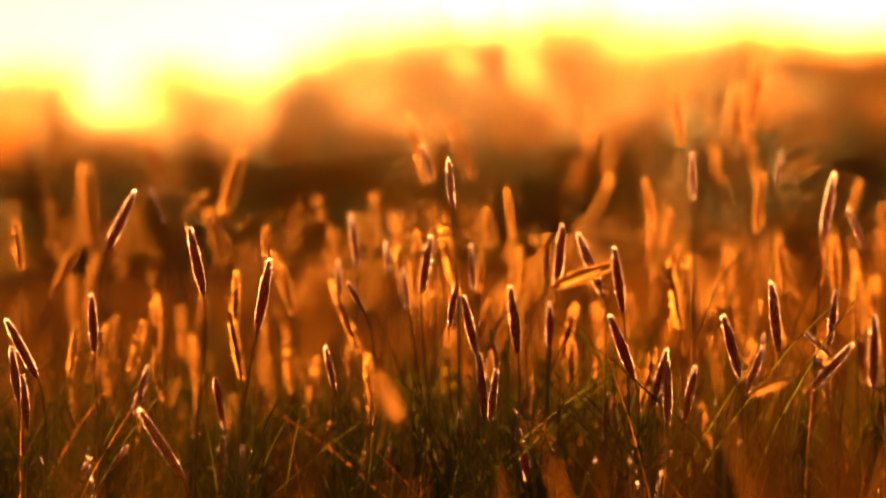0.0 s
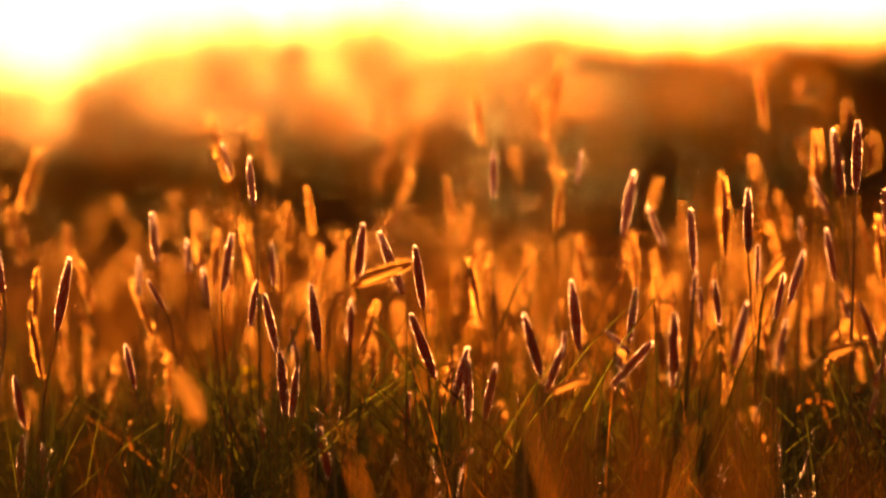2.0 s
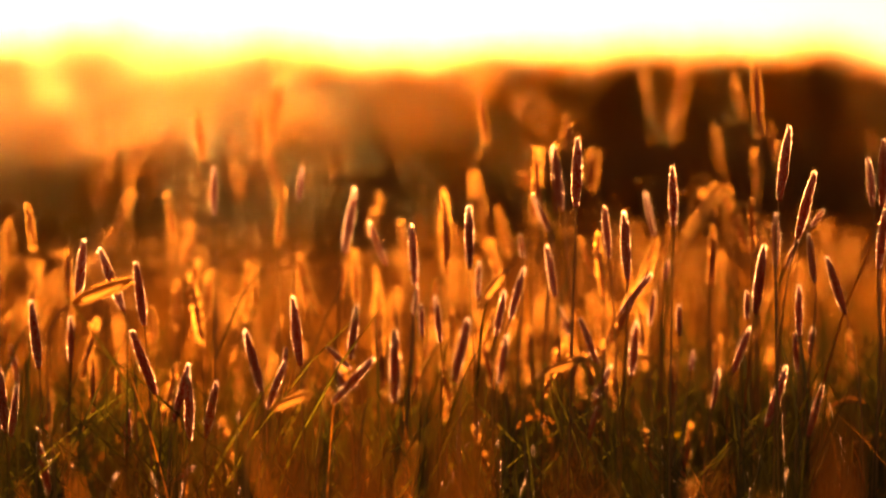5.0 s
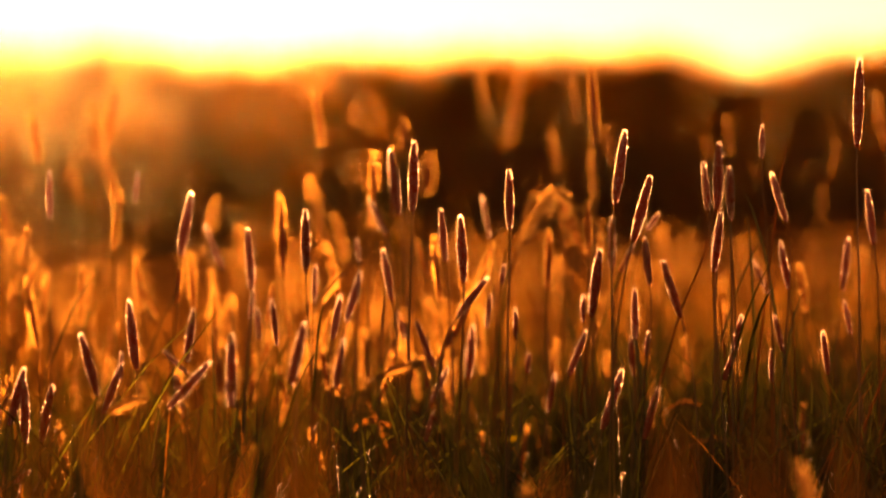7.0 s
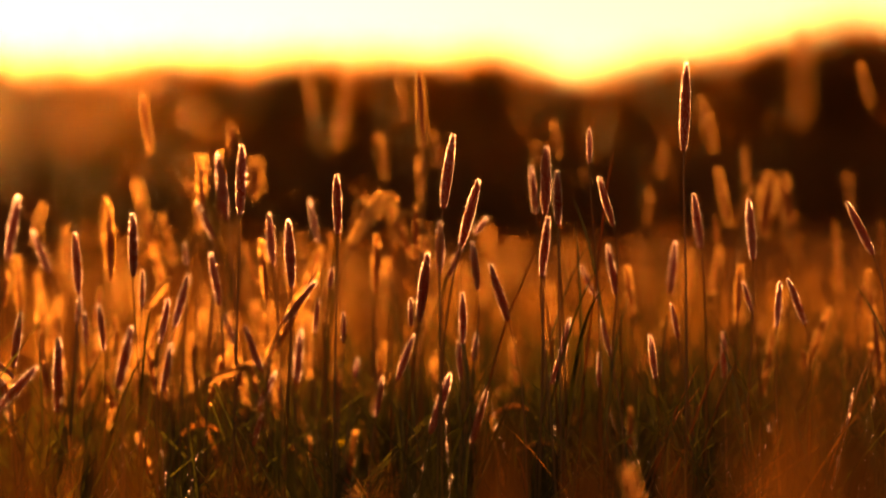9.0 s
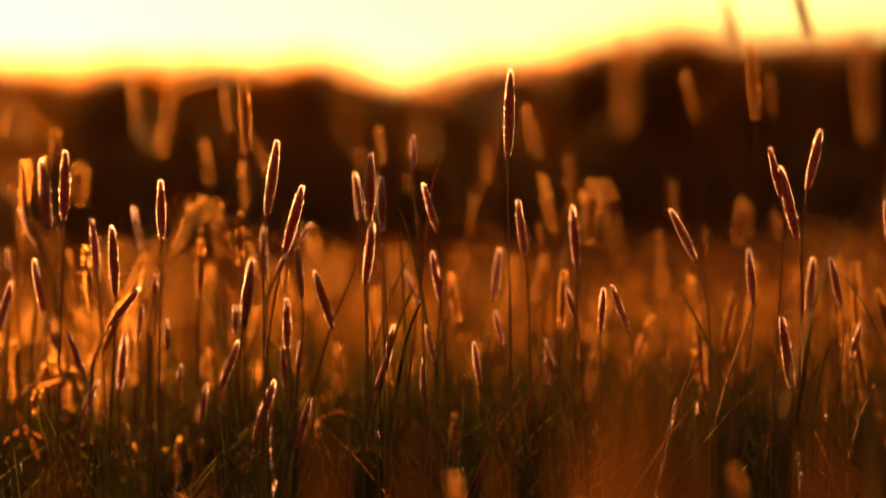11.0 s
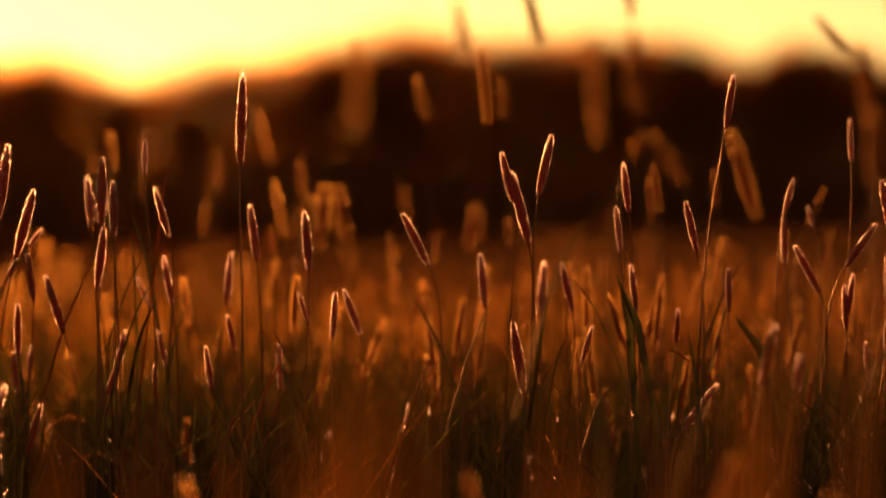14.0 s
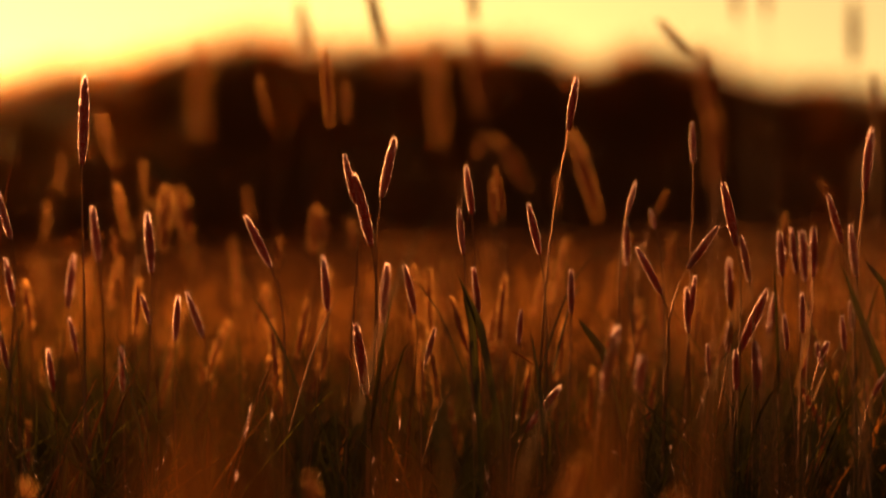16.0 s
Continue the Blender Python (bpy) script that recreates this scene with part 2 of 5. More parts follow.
while az < 28:
    dist = 238 + r.uniform(-2, 2)
    x, y = dist * math.sin(radians(az)), dist * math.cos(radians(az))
    el = 1.05 + 0.2 * r.random() + 0.25 * max(0, min(1, az / 6))
    west = az < 6
    plant_tree(HEDGE if az < 2.6 else SHRUBS, i, az, dist, dist * math.tan(radians(el)) + EYE - ground_z(x, y), 3, "dense hedge shrub with evening light behind it" if west else "dark bushy shrub at the foot of the wood", "shrubs of the hedge" if west else "shrubs of the wood edge", "shrub")
    az += r.uniform(0.2, 0.3)
    i += 1


# ---- loose grass, too many to count ----
def scatter(name, label, count, place, template, material, category="grass"):
    """One mesh of many blades or heads: template gives verts and faces of one piece for its place."""
    tv, tf = template
    tv, tf = np.array(tv, float), np.array(tf, int)
    verts, faces = [], []
    for k in range(count):
        x, y, size, wide, turn, lean, side = place(k)
        c, s = math.cos(turn), math.sin(turn)
        v = tv * (wide, wide, size)
        bend = (v[:, 2] ** 2) / max(size, 1e-6) * lean
        vx, vy = v[:, 0] + bend, v[:, 1] + bend * side
        verts.append(np.stack([x + c * vx - s * vy, y + s * vx + c * vy, v[:, 2] + ground_z(x, y) - 0.004], 1))
        faces.append(tf + k * len(tv))
    verts, faces = np.concatenate(verts), np.concatenate(faces)
    ob = new(name, mesh_of(name, verts.tolist(), faces.tolist(), material))
    return tagged(ob, label, category, kind="stuff")


def blade_template():
    v, f = [], []
    for i in range(6):
        s = i / 5
        w = (0.5 + 0.9 * s - 1.35 * s * s)
        v += [(-w / 2, w * 0.2, s), (0, 0, s), (w / 2, w * 0.2, s)]
    for i in range(5):
        a = 3 * i
        f += [(a, a + 1, a + 4, a + 3), (a + 1, a + 2, a + 5, a + 4)]
    return v, f


def wedge(y0, y1, power=1.0):
    """A place in the strip of meadow between two distances."""
    d = y0 + (y1 - y0) * rng.random() ** power
    a = radians(rng.uniform(-9.5, 28.5))
    return d * math.sin(a), d * math.cos(a)


def patch(x, y, scale=1.6):
    """Thick and thin patches of the meadow, 0.4 to 1."""
    return 0.7 + 0.5 * noise.noise((x * scale, y * scale * 0.6, 3.7))


def near_blade(k):
    x, y = wedge(2.5, 4.9, 0.62)
    low = min(1.0, max(0.32, (math.hypot(x, y) - 2.75) / 0.7))
    return x, y, low * rng.uniform(0.10, 0.14 + 0.17 * rng.random()) * (0.55 + 0.65 * patch(x, y, 2.2)), rng.uniform(0.003, 0.0065), rng.uniform(0, 6.28), rng.uniform(-0.2, 0.95), rng.uniform(-0.5, 0.5)


def field_blade(k):
    x, y = wedge(4.6, 110, 2.6)
    return x, y, rng.uniform(0.08, 0.22) * patch(x, y, 0.9), rng.uniform(0.005, 0.010) * (1 + y / 25), rng.uniform(0, 6.28), rng.uniform(-0.1, 0.7), rng.uniform(-0.4, 0.4)




def side_blade(k):
    """Grass all round the tripod, outside the strip ahead."""
    d, a = 0.45 + 7.5 * rng.random() ** 0.75, radians(28.5 + rng.uniform(0, 322))
    x, y = d * math.sin(a), d * math.cos(a)
    return x, y, rng.uniform(0.10, 0.27) * patch(x, y, 1.2), rng.uniform(0.005, 0.011), rng.uniform(0, 6.28), rng.uniform(-0.1, 0.9), rng.uniform(-0.4, 0.4)


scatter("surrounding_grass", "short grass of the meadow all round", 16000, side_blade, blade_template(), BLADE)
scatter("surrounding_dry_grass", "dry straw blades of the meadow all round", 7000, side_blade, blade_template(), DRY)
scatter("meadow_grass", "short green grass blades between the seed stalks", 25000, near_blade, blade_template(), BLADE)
scatter("dry_meadow_grass", "dry straw-coloured blades among the green grass", 800, near_blade, blade_template(), STRAW)


def front_blade(k):
    x, y = wedge(1.5, 2.5)
    return x, y, rng.uniform(0.16, 0.33) * patch(x, y, 3), rng.uniform(0.003, 0.006), rng.uniform(0, 6.28), rng.uniform(-0.05, 0.22), rng.uniform(-0.3, 0.3)


scatter("front_grass", "dry blades of the meadow's near edge", 330, front_blade, blade_template(), STRAW)


def near_edge_blade(k):
    """Taller dry tufts close before the lens, thick on the east side and thin on the west."""
    d = rng.uniform(1.0, 1.7)
    plume = (k * 7) % 23
    a = rng.uniform(-7, 24) if k % 4 == 0 else (-4.5, -3.2, 0.4, 3.0, 6.2, -6.0, 1.8, 4.6, 13.2, 14.2, 14.4, 14.9, 15.1, 15.5, 16.0, 16.3, 16.9, 17.6, 18.2, 18.7, 19.6, 21.3, 23.0)[plume] + rng.normal(0, 0.25)
    a = radians(a)
    x, y = d * math.sin(a), d * math.cos(a)
    return x, y, EYE - ground_z(x, y) - d * ((0.018 + 0.006 * (plume % 5) if k % 4 else 0.05) + 0.045 * rng.random() ** 0.7 - 0.010 * a), rng.uniform(0.003, 0.006), rng.uniform(0, 6.28), rng.uniform(-0.1, 0.15), rng.uniform(-0.4, 0.4)


scatter("near_tufts", "blurred dry tufts of the meadow's nearest edge", 64, near_edge_blade, blade_template(), STRAW)


def panicle_template():
    """A hair-thin stem with tiny pale spikelets standing off it."""
    r = random.Random(9)
    v, f = [(-0.006, 0, 0), (0.006, 0, 0), (0.036, 0, 0.6), (0.03, 0.006, 0.6), (0, 0, 1)], [(0, 1, 2), (0, 2, 3), (3, 2, 4)]
    for i in range(11):
        a, z = r.uniform(0, 6.28), r.uniform(0.35, 1.0)
        out = r.uniform(0.1, 1.0) * (1.1 - 0.7 * z)
        q = Vector((math.cos(a) * out, math.sin(a) * out, z + 0.02))
        way = Vector((r.gauss(0, 0.07), r.gauss(0, 0.07), 0.016))
        w = Vector((-math.sin(a), math.cos(a), 0)) * 0.013
        o = len(v)
        v += [(0.02 * z, 0, z - 0.03), tuple(q - w * 0.15), tuple(q + w * 0.15), tuple(q - w), tuple(q + w), tuple(q + way)]
        f += [(o, o + 1, o + 2), (o + 3, o + 4, o + 5)]
    return v, f


def panicle(k):
    x, y = wedge(3.15, 3.75)
    return x, y, rng.uniform(0.13, 0.23), rng.uniform(0.009, 0.018), rng.uniform(0, 6.28), rng.uniform(-0.3, 0.8), rng.uniform(-0.5, 0.5)


# panicles added to imitate small glints low in the grass
scatter("bent_grass_panicles", "fine pale panicles added for small sparkles low in the grass", 120, panicle, panicle_template(), HAIR)


def glint_straw(k):
    x, y = wedge(3.1, 3.9)
    return x, y, rng.uniform(0.10, 0.24), rng.uniform(0.0004, 0.0007), rng.uniform(0, 6.28), rng.uniform(-0.5, 1.2), rng.uniform(-0.6, 0.6)


scatter("fine_straws", "hair-thin dry straws glinting among the blades", 170, glint_straw, blade_template(), STRAW)
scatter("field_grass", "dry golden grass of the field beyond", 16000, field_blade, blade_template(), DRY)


def head_template():
    """A slim stem with a fuzzy spike on top, as seen from farther off."""
    r = random.Random(3)
    v, f = tube([(0, 0, 0), (0, 0, 0.4), (0, 0, 0.8)], [0.12, 0.1, 0.08], 3)
    v = [tuple(p) for p in v]
    tri = []
    for q in f:
        tri.append(q[:3])
        if len(q) == 4:
            tri.append((q[0], q[2], q[3]))
    for i in range(46):
        a, s = r.uniform(0, 6.28), r.random()
        z = 0.79 + 0.2 * s
        rad = 0.45 * math.sin(math.pi * (0.12 + 0.8 * s)) ** 0.6
        o = len(v)
        ca, sa = math.cos(a), math.sin(a)
        v += [(ca * rad - sa * 0.14, sa * rad + ca * 0.14, z - 0.012), (ca * rad + sa * 0.14, sa * rad - ca * 0.14, z - 0.012), (ca * rad * 2.1, sa * rad * 2.1, z + 0.022)]
        tri.append((o, o + 1, o + 2))
    return v, tri


def field_head(k):
    x, y = wedge(5.0, 90, 2.4)
    return x, y, rng.uniform(0.13, 0.29) * (0.5 + 0.6 * patch(x, y, 0.35)), rng.uniform(0.0045, 0.007) * (1 + y / 40), rng.uniform(0, 6.28), rng.uniform(-0.2, 0.5), rng.uniform(-0.3, 0.3)


scatter("field_seed_heads", "golden fuzzy seed heads over the far field", 7500, field_head, head_template(), FUZZ)


# ---- the seed stalks, one by one ----
def spike_meshes(seed, hair, count=600, core=0.76, reach=(0.08, 0.26), sides=12, rings=30, thick=1.0):
    """A foxtail spike of unit length and unit radius: a core of bumpy husks, and the bristles round it."""
    r = random.Random(seed)
    v, f = [], []

    def radius(s):
        return core * (math.sin(math.pi * (0.06 + 0.90 * s ** 0.9)) ** 0.55)

    for j in range(rings + 1):
        s = j / rings
        for k in range(sides):
            a = 2 * math.pi * (k + 0.5 * (j % 2)) / sides
            bump = 1 + (0.13 if (k + j) % 2 else -0.10) + r.uniform(-0.06, 0.06)
            q = radius(s) * bump
            v.append((math.cos(a) * q, math.sin(a) * q, s))
    for j in range(rings):
        for k in range(sides):
            a, b = j * sides + k, j * sides + (k + 1) % sides
            f.append((a, b, b + sides, a + sides))
    f.append(tuple(range(sides))[::-1])
    f.append(tuple(rings * sides + k for k in range(sides)))
    hv, hf = [], []
    for i in range(count):
        s = (i + r.random()) / count
        a = i * 2.39996 + r.uniform(-0.3, 0.3)
        q = radius(s)
        ca, sa = math.cos(a), math.sin(a)
        w = r.uniform(0.032, 0.066) * thick
        out = r.uniform(*reach) * (1.5 if r.random() < 0.15 else 1)
        rise = r.uniform(0.025, 0.06)
        tw = r.uniform(-0.25, 0.25)
        o = len(hv)
        ph = r.uniform(0, 3.14)
        wt_, wz = w * math.cos(ph), w * math.sin(ph) * 0.09
        hv += [(ca * q - sa * wt_, sa * q + ca * wt_, s - wz), (ca * q + sa * wt_, sa * q - ca * wt_, s + wz), (ca * (q + out) - sa * tw * out, sa * (q + out) + ca * tw * out, s + rise)]
        hf.append((o, o + 1, o + 2))
    return mesh_of("seed_head", v, f, HEAD), mesh_of("bristles", hv, hf, hair)


def husk_meshes(seed):
    """A broad, ribbed, empty husk with a thin fringe."""
    r = random.Random(seed)
    sides, rings = 14, 18
    v, f = [], []
    for j in range(rings + 1):
        s = j / rings
        q = 0.98 * math.sin(math.pi * (0.05 + 0.92 * s)) ** 0.6
        for k in range(sides):
            a = 2 * math.pi * k / sides
            rib = 1 + (0.07 if k % 2 else -0.05) + r.uniform(-0.03, 0.03)
            v.append((math.cos(a) * q * rib, math.sin(a) * q * rib * 0.4 + 0.25 * math.sin(2.6 * s), s))
    for j in range(rings):
        for k in range(sides):
            a, b = j * sides + k, j * sides + (k + 1) % sides
            f.append((a, b, b + sides, a + sides))
    f = [q for n, q in enumerate(f) if not (n % sides in (10, 11) and 2 < n // sides < 15)]
    hv, hf = [], []
    for i in range(240):
        s, a = r.random(), r.uniform(0, 6.28)
        q = 0.98 * math.sin(math.pi * (0.05 + 0.92 * s)) ** 0.6
        ca, sa, o = math.cos(a), math.sin(a), len(hv)
        off = 0.25 * math.sin(2.6 * s)
        hv += [(ca * q, sa * q * 0.4 + off, s - 0.006), (ca * q, sa * q * 0.4 + off, s + 0.006), (ca * (q + 0.2), sa * (q + 0.2) * 0.5 + off, s + 0.03)]
        hf.append((o, o + 1, o + 2))
    return mesh_of("seed_head", v, f, GOLD), mesh_of("bristles", hv, hf, GLOW_HAIR)


SPIKES = [spike_meshes(100 + k, HAIR) for k in range(6)]
HUSK_SPIKES = [husk_meshes(300 + k) for k in range(3)]
GLOW_SPIKES = [spike_meshes(200 + k, GLOW_HAIR, 640, 0.64, (0.15, 0.40)) for k in range(4)]
FAR_SPIKES = [spike_meshes(400 + k, GLOW_HAIR, 340, 0.56, (0.25, 0.48), 8, 14, 1.7) for k in range(4)]
made = [0]


def stalk(x, y, z, tx, ty, tz, width, spike_kind=0):
    """A grass stalk whose spike goes from (x, y, z) to its tip; the stem bends down from there to the ground."""
    k = made[0]
    made[0] += 1
    near = y < 2.6 and spike_kind == 1
    if near:
        width *= 1.35
    r = random.Random(k * 13 + 5)
    base, tip = Vector((x, y, z)), Vector((tx, ty, tz))
    axis = tip - base
    length = axis.length
    axis.normalize()
    down = Vector((axis.x, axis.y, max(axis.z, 0.35))).normalized()
    tall = z - ground_z(x, y)
    foot = Vector((x - down.x * tall * 0.05 + r.uniform(-0.015, 0.015), y - down.y * tall * 0.05 + r.uniform(-0.03, 0.03), 0))
    foot.z = ground_z(foot.x, foot.y) - 0.01
    root = new("grass_stalk")
    root.location = foot
    tagged(root, ("dry stalk with a broad golden empty husk" if spike_kind == 2 else "golden foxtail stalk, blurred backlit glow put into its bristle colour" if spike_kind else "backlit foxtail grass stalk with a bristly seed spike") if tall > 0.22 else "short foxtail grass stalk low among the blades", "grass stalk", "seed stalks of the meadow")
    p0, p1 = base, base - axis * tall * 0.13
    p2, p3 = foot + Vector((r.uniform(-0.01, 0.01), r.uniform(-0.01, 0.01), tall * 0.74)), foot
    pts, rad = [], []
    for i in range(10):
        s = i / 9
        p = p0 * (1 - s) ** 3 + p1 * 3 * s * (1 - s) ** 2 + p2 * 3 * s * s * (1 - s) + p3 * s ** 3
        pts.append(p - foot)
        rad.append((0.00045 + 0.0007 * s) * (0.8 + 0.4 * width / 0.0095) * (0.55 if near else 1))
    v, f = tube(pts, rad, 5)
    part("stem", mesh_of("stem", v, f, STEM), root)
    core, hairs = HUSK_SPIKES[k % 3] if spike_kind == 2 else GLOW_SPIKES[k % 4] if spike_kind else SPIKES[k % 6]
    head = part("seed_head", core, root)
    turn = Vector((0, 0, 1)).rotation_difference(axis)
    head.matrix_basis = Matrix.LocRotScale(base - foot, turn, (width / 2, width / 2, length))
    part("bristles", hairs, head, "golden hair bristles" if spike_kind else "pale hair bristles glowing in the low sun")
    for i in range(r.choice((0, 1, 1))):
        s = r.uniform(0.62, 0.9)
        a = r.uniform(0, 6.28)
        n = min(9, int(s * 9))
        v, f = ribbon(pts[n], (math.cos(a) * 0.4, math.sin(a) * 0.4, 1), tall * r.uniform(0.25, 0.5), r.uniform(0.003, 0.005), r.uniform(0.4, 1.4))
        part("leaf_blade", mesh_of("leaf_blade", v, f, BLADE), root)


# other plants between the stalks
def straw(x, y, z, tx, ty, tz, thick):
    """A bare dry straw that leans from its tip down towards (x, y, z), and on to the ground."""
    base, tip = Vector((x, y, z)), Vector((tx, ty, tz))
    way = (tip - base).normalized()
    tall = z - ground_z(x, y)
    foot = base - Vector((way.x, way.y, 0)) * tall * 0.5
    foot.z = ground_z(foot.x, foot.y) - 0.005
    root = new("grass_straw")
    root.location = foot
    pts = [tip - foot, tip.lerp(base, 0.5) - foot + Vector((0.001, 0, 0.001)), base - foot, (base - way * tall * 0.25) * 0.75 + foot * 0.25 - foot, Vector((0, 0, 0))]
    v, f = tube(pts, [thick * q for q in (0.35, 0.7, 0.9, 1, 1.1)], 5)
    part("stem", mesh_of("stem", v, f, STRAW), root)
    v, f = ribbon(pts[3], (-way.x * 0.5 + 0.1, 0.2, 1), tall * 0.4, 0.0035, 0.9)
    part("leaf_blade", mesh_of("leaf_blade", v, f, BLADE), root)
    tagged(root, "bare leaning straw catching the low sun", "grass straw", "bare straws")


def green_leaf(x, y, z, tx, ty, tz, width):
    """A dark green grass leaf, folded along its middle, that leans from its foot through (x, y, z) to its tip."""
    base, tip = Vector((x, y, z)), Vector((tx, ty, tz))
    way = tip - base
    foot = base - Vector((way.x * 0.5, way.y, 0)) * min(3.0, (z - ground_z(x, y)) / max(0.01, abs(way.z)) * 0.5)
    foot.z = ground_z(foot.x, foot.y) - 0.004
    line = [foot, foot.lerp(base, 0.5) + Vector((0, 0, 0.2 * abs(base.z - foot.z))), base, base.lerp(tip, 0.35), base.lerp(tip, 0.7), tip]
    verts, faces = [], []
    for p, w in zip(line, (0.4, 0.8, 1.0, 0.9, 0.55, 0.06)):
        side = Vector((0.9, -0.2, 0.35 if way.x < 0 else -0.35)).normalized() * width * w / 2
        fold = Vector((0, 1, 0)) * width * w * 0.25
        verts += [p - side + fold - foot, p - foot, p + side + fold - foot]
    for i in range(len(line) - 1):
        a = 3 * i
        faces += [(a, a + 1, a + 4, a + 3), (a + 1, a + 2, a + 5, a + 4)]
    ob = new("grass_leaf", mesh_of("grass_leaf", verts, faces, BLADE))
    ob.location = foot
    tagged(ob, "dark green grass leaf leaning among the stalks", "leaf", "leaning grass leaves")


def nodding_spike(x, y, z, tx, ty, tz, width):
    """A dry fuzzy spike that bends over: its stem rises to the crest (x, y, z) and the spike droops to its tip."""
    crest, tip = Vector((x, y, z)), Vector((tx, ty, tz))
    foot = Vector((x - (tx - x) * 0.4, y, ground_z(x, y)))
    root = new("nodding_spike")
    root.location = foot
    r = random.Random(int(x * 9000 + tz * 5000))
    rise = crest - Vector(((tx - x) * 0.25, 0, (z - tz) * 0.28))
    v, f = tube([Vector((0, 0, 0)), (rise - foot) * 0.5 + Vector(((x - foot.x) * -0.15, 0, 0)), rise - foot], [0.0013, 0.001, 0.0007], 5)
    part("stem", mesh_of("stem", v, f, STEM), root)
    n, line = 16, []
    for i in range(n + 1):
        s = i / n
        over = crest + Vector(((tx - x) * 0.22, 0, (z - tz) * 0.16))
        p = rise * (1 - s) ** 3 + crest * 3 * s * (1 - s) ** 2 + over * 3 * s * s * (1 - s) + tip * s ** 3
        line.append(p - foot)
    rad = [width * 0.22 * math.sin(math.pi * (0.1 + 0.85 * i / n)) ** 0.6 for i in range(n + 1)]
    v, f = tube(line, rad, 7)
    head = part("seed_head", mesh_of("seed_head", v, f, GOLD), root)
    hv, hf = [], []
    for i in range(420):
        s = r.random() * (n - 0.001)
        k = int(s)
        p, way = line[k].lerp(line[k + 1], s - k), (line[k + 1] - line[k]).normalized()
        out = Vector((r.gauss(0, 1), r.gauss(0, 1), r.gauss(0, 1)))
        out = (out - way * out.dot(way)).normalized()
        side = way.cross(out) * 0.00045
        root_at, end = p + out * rad[k] * 0.8, p + out * (rad[k] + width * r.uniform(0.12, 0.3)) + way * width * 0.3
        o = len(hv)
        hv += [root_at - side, root_at + side, end]
        hf.append((o, o + 1, o + 2))
    part("bristles", mesh_of("bristles", hv, hf, GLOW_HAIR), head, "golden drooping bristles")
    tagged(root, "dry golden foxtail spike nodding over among the stalks", "grass stalk", "nodding spikes")


def feather_leaf(x, y, z, tx, ty, tz):
    """A feathery yarrow leaf lying nearly level on its stalk."""
    base, tip = Vector((x, y, z)), Vector((tx, ty, tz))
    foot = Vector((x - 0.01, y, ground_z(x, y)))
    root = new("feather_leaf")
    root.location = foot
    way = tip - base
    pts = [base.lerp(tip, s) + Vector((0, 0, 0.006 * math.sin(3.1 * s))) - foot for s in (0, 0.25, 0.5, 0.75, 1)]
    v, f = tube([Vector((0, 0, 0)), Vector((0.002, 0, (z - foot.z) * 0.6)), *pts], [0.0012, 0.0011, 0.001, 0.0009, 0.0008, 0.0006, 0.0003], 5)
    part("stalk", mesh_of("stalk", v, f, STEM), root)
    r = random.Random(int(x * 1000))
    up = Vector((0.15, -0.5, 1)).normalized()
    out = way.normalized().cross(up).normalized()
    for i in range(26):
        s = (i + 0.5) / 26
        p = base.lerp(tip, s) + Vector((0, 0, 0.006 * math.sin(3.1 * s))) - foot
        reach = 0.007 * math.sin(math.pi * (0.12 + 0.85 * s)) ** 0.6
        for side in (-1, 1):
            d = (out * side * 0.7 + up * 0.55 + way.normalized() * 0.35).normalized()
            w = way.normalized() * 0.0009
            q = p + d * reach * r.uniform(0.85, 1.1)
            lv = [p - w, p + w, p.lerp(q, 0.6) + w * 1.3, q, p.lerp(q, 0.6) - w * 1.3]
            part("leaflet", mesh_of("leaflet", lv, [(0, 1, 2, 4), (4, 2, 3)], STRAW), root)
    tagged(root, "feathery yellow-green yarrow leaf low in the grass", "leaf", "yarrow leaves")


def flower(x, y, z):
    """A small yellow meadow flower."""
    foot = Vector((x + 0.01, y, ground_z(x, y)))
    root = new("meadow_flower")
    root.location = foot
    top = Vector((x, y, z)) - foot
    v, f = tube([(0, 0, 0), (-0.004, 0, top.z * 0.6), top], [0.0011, 0.0009, 0.0007], 5)
    part("stem", mesh_of("stem", v, f, STEM), root)
    r = random.Random(int(x * 777))
    for ring in range(2):
        for i in range(9):
            a = 2 * math.pi * (i + 0.5 * ring) / 9
            d = Vector((math.cos(a), math.sin(a), 0.35 + 0.5 * ring))
            s = Vector((-math.sin(a), math.cos(a), 0)) * 0.0018
            tip = top + d * (0.0095 - 0.002 * ring) * r.uniform(0.9, 1.1)
            mid = top + d * 0.005
            part("petal", mesh_of("petal", [top, mid + s, tip + s * 0.5, tip - s * 0.5, mid - s], [(0, 1, 4), (1, 2, 3, 4)], PETAL), root)
    tagged(root, "small yellow meadow flower low among grass blades", "flower", "yellow flowers")


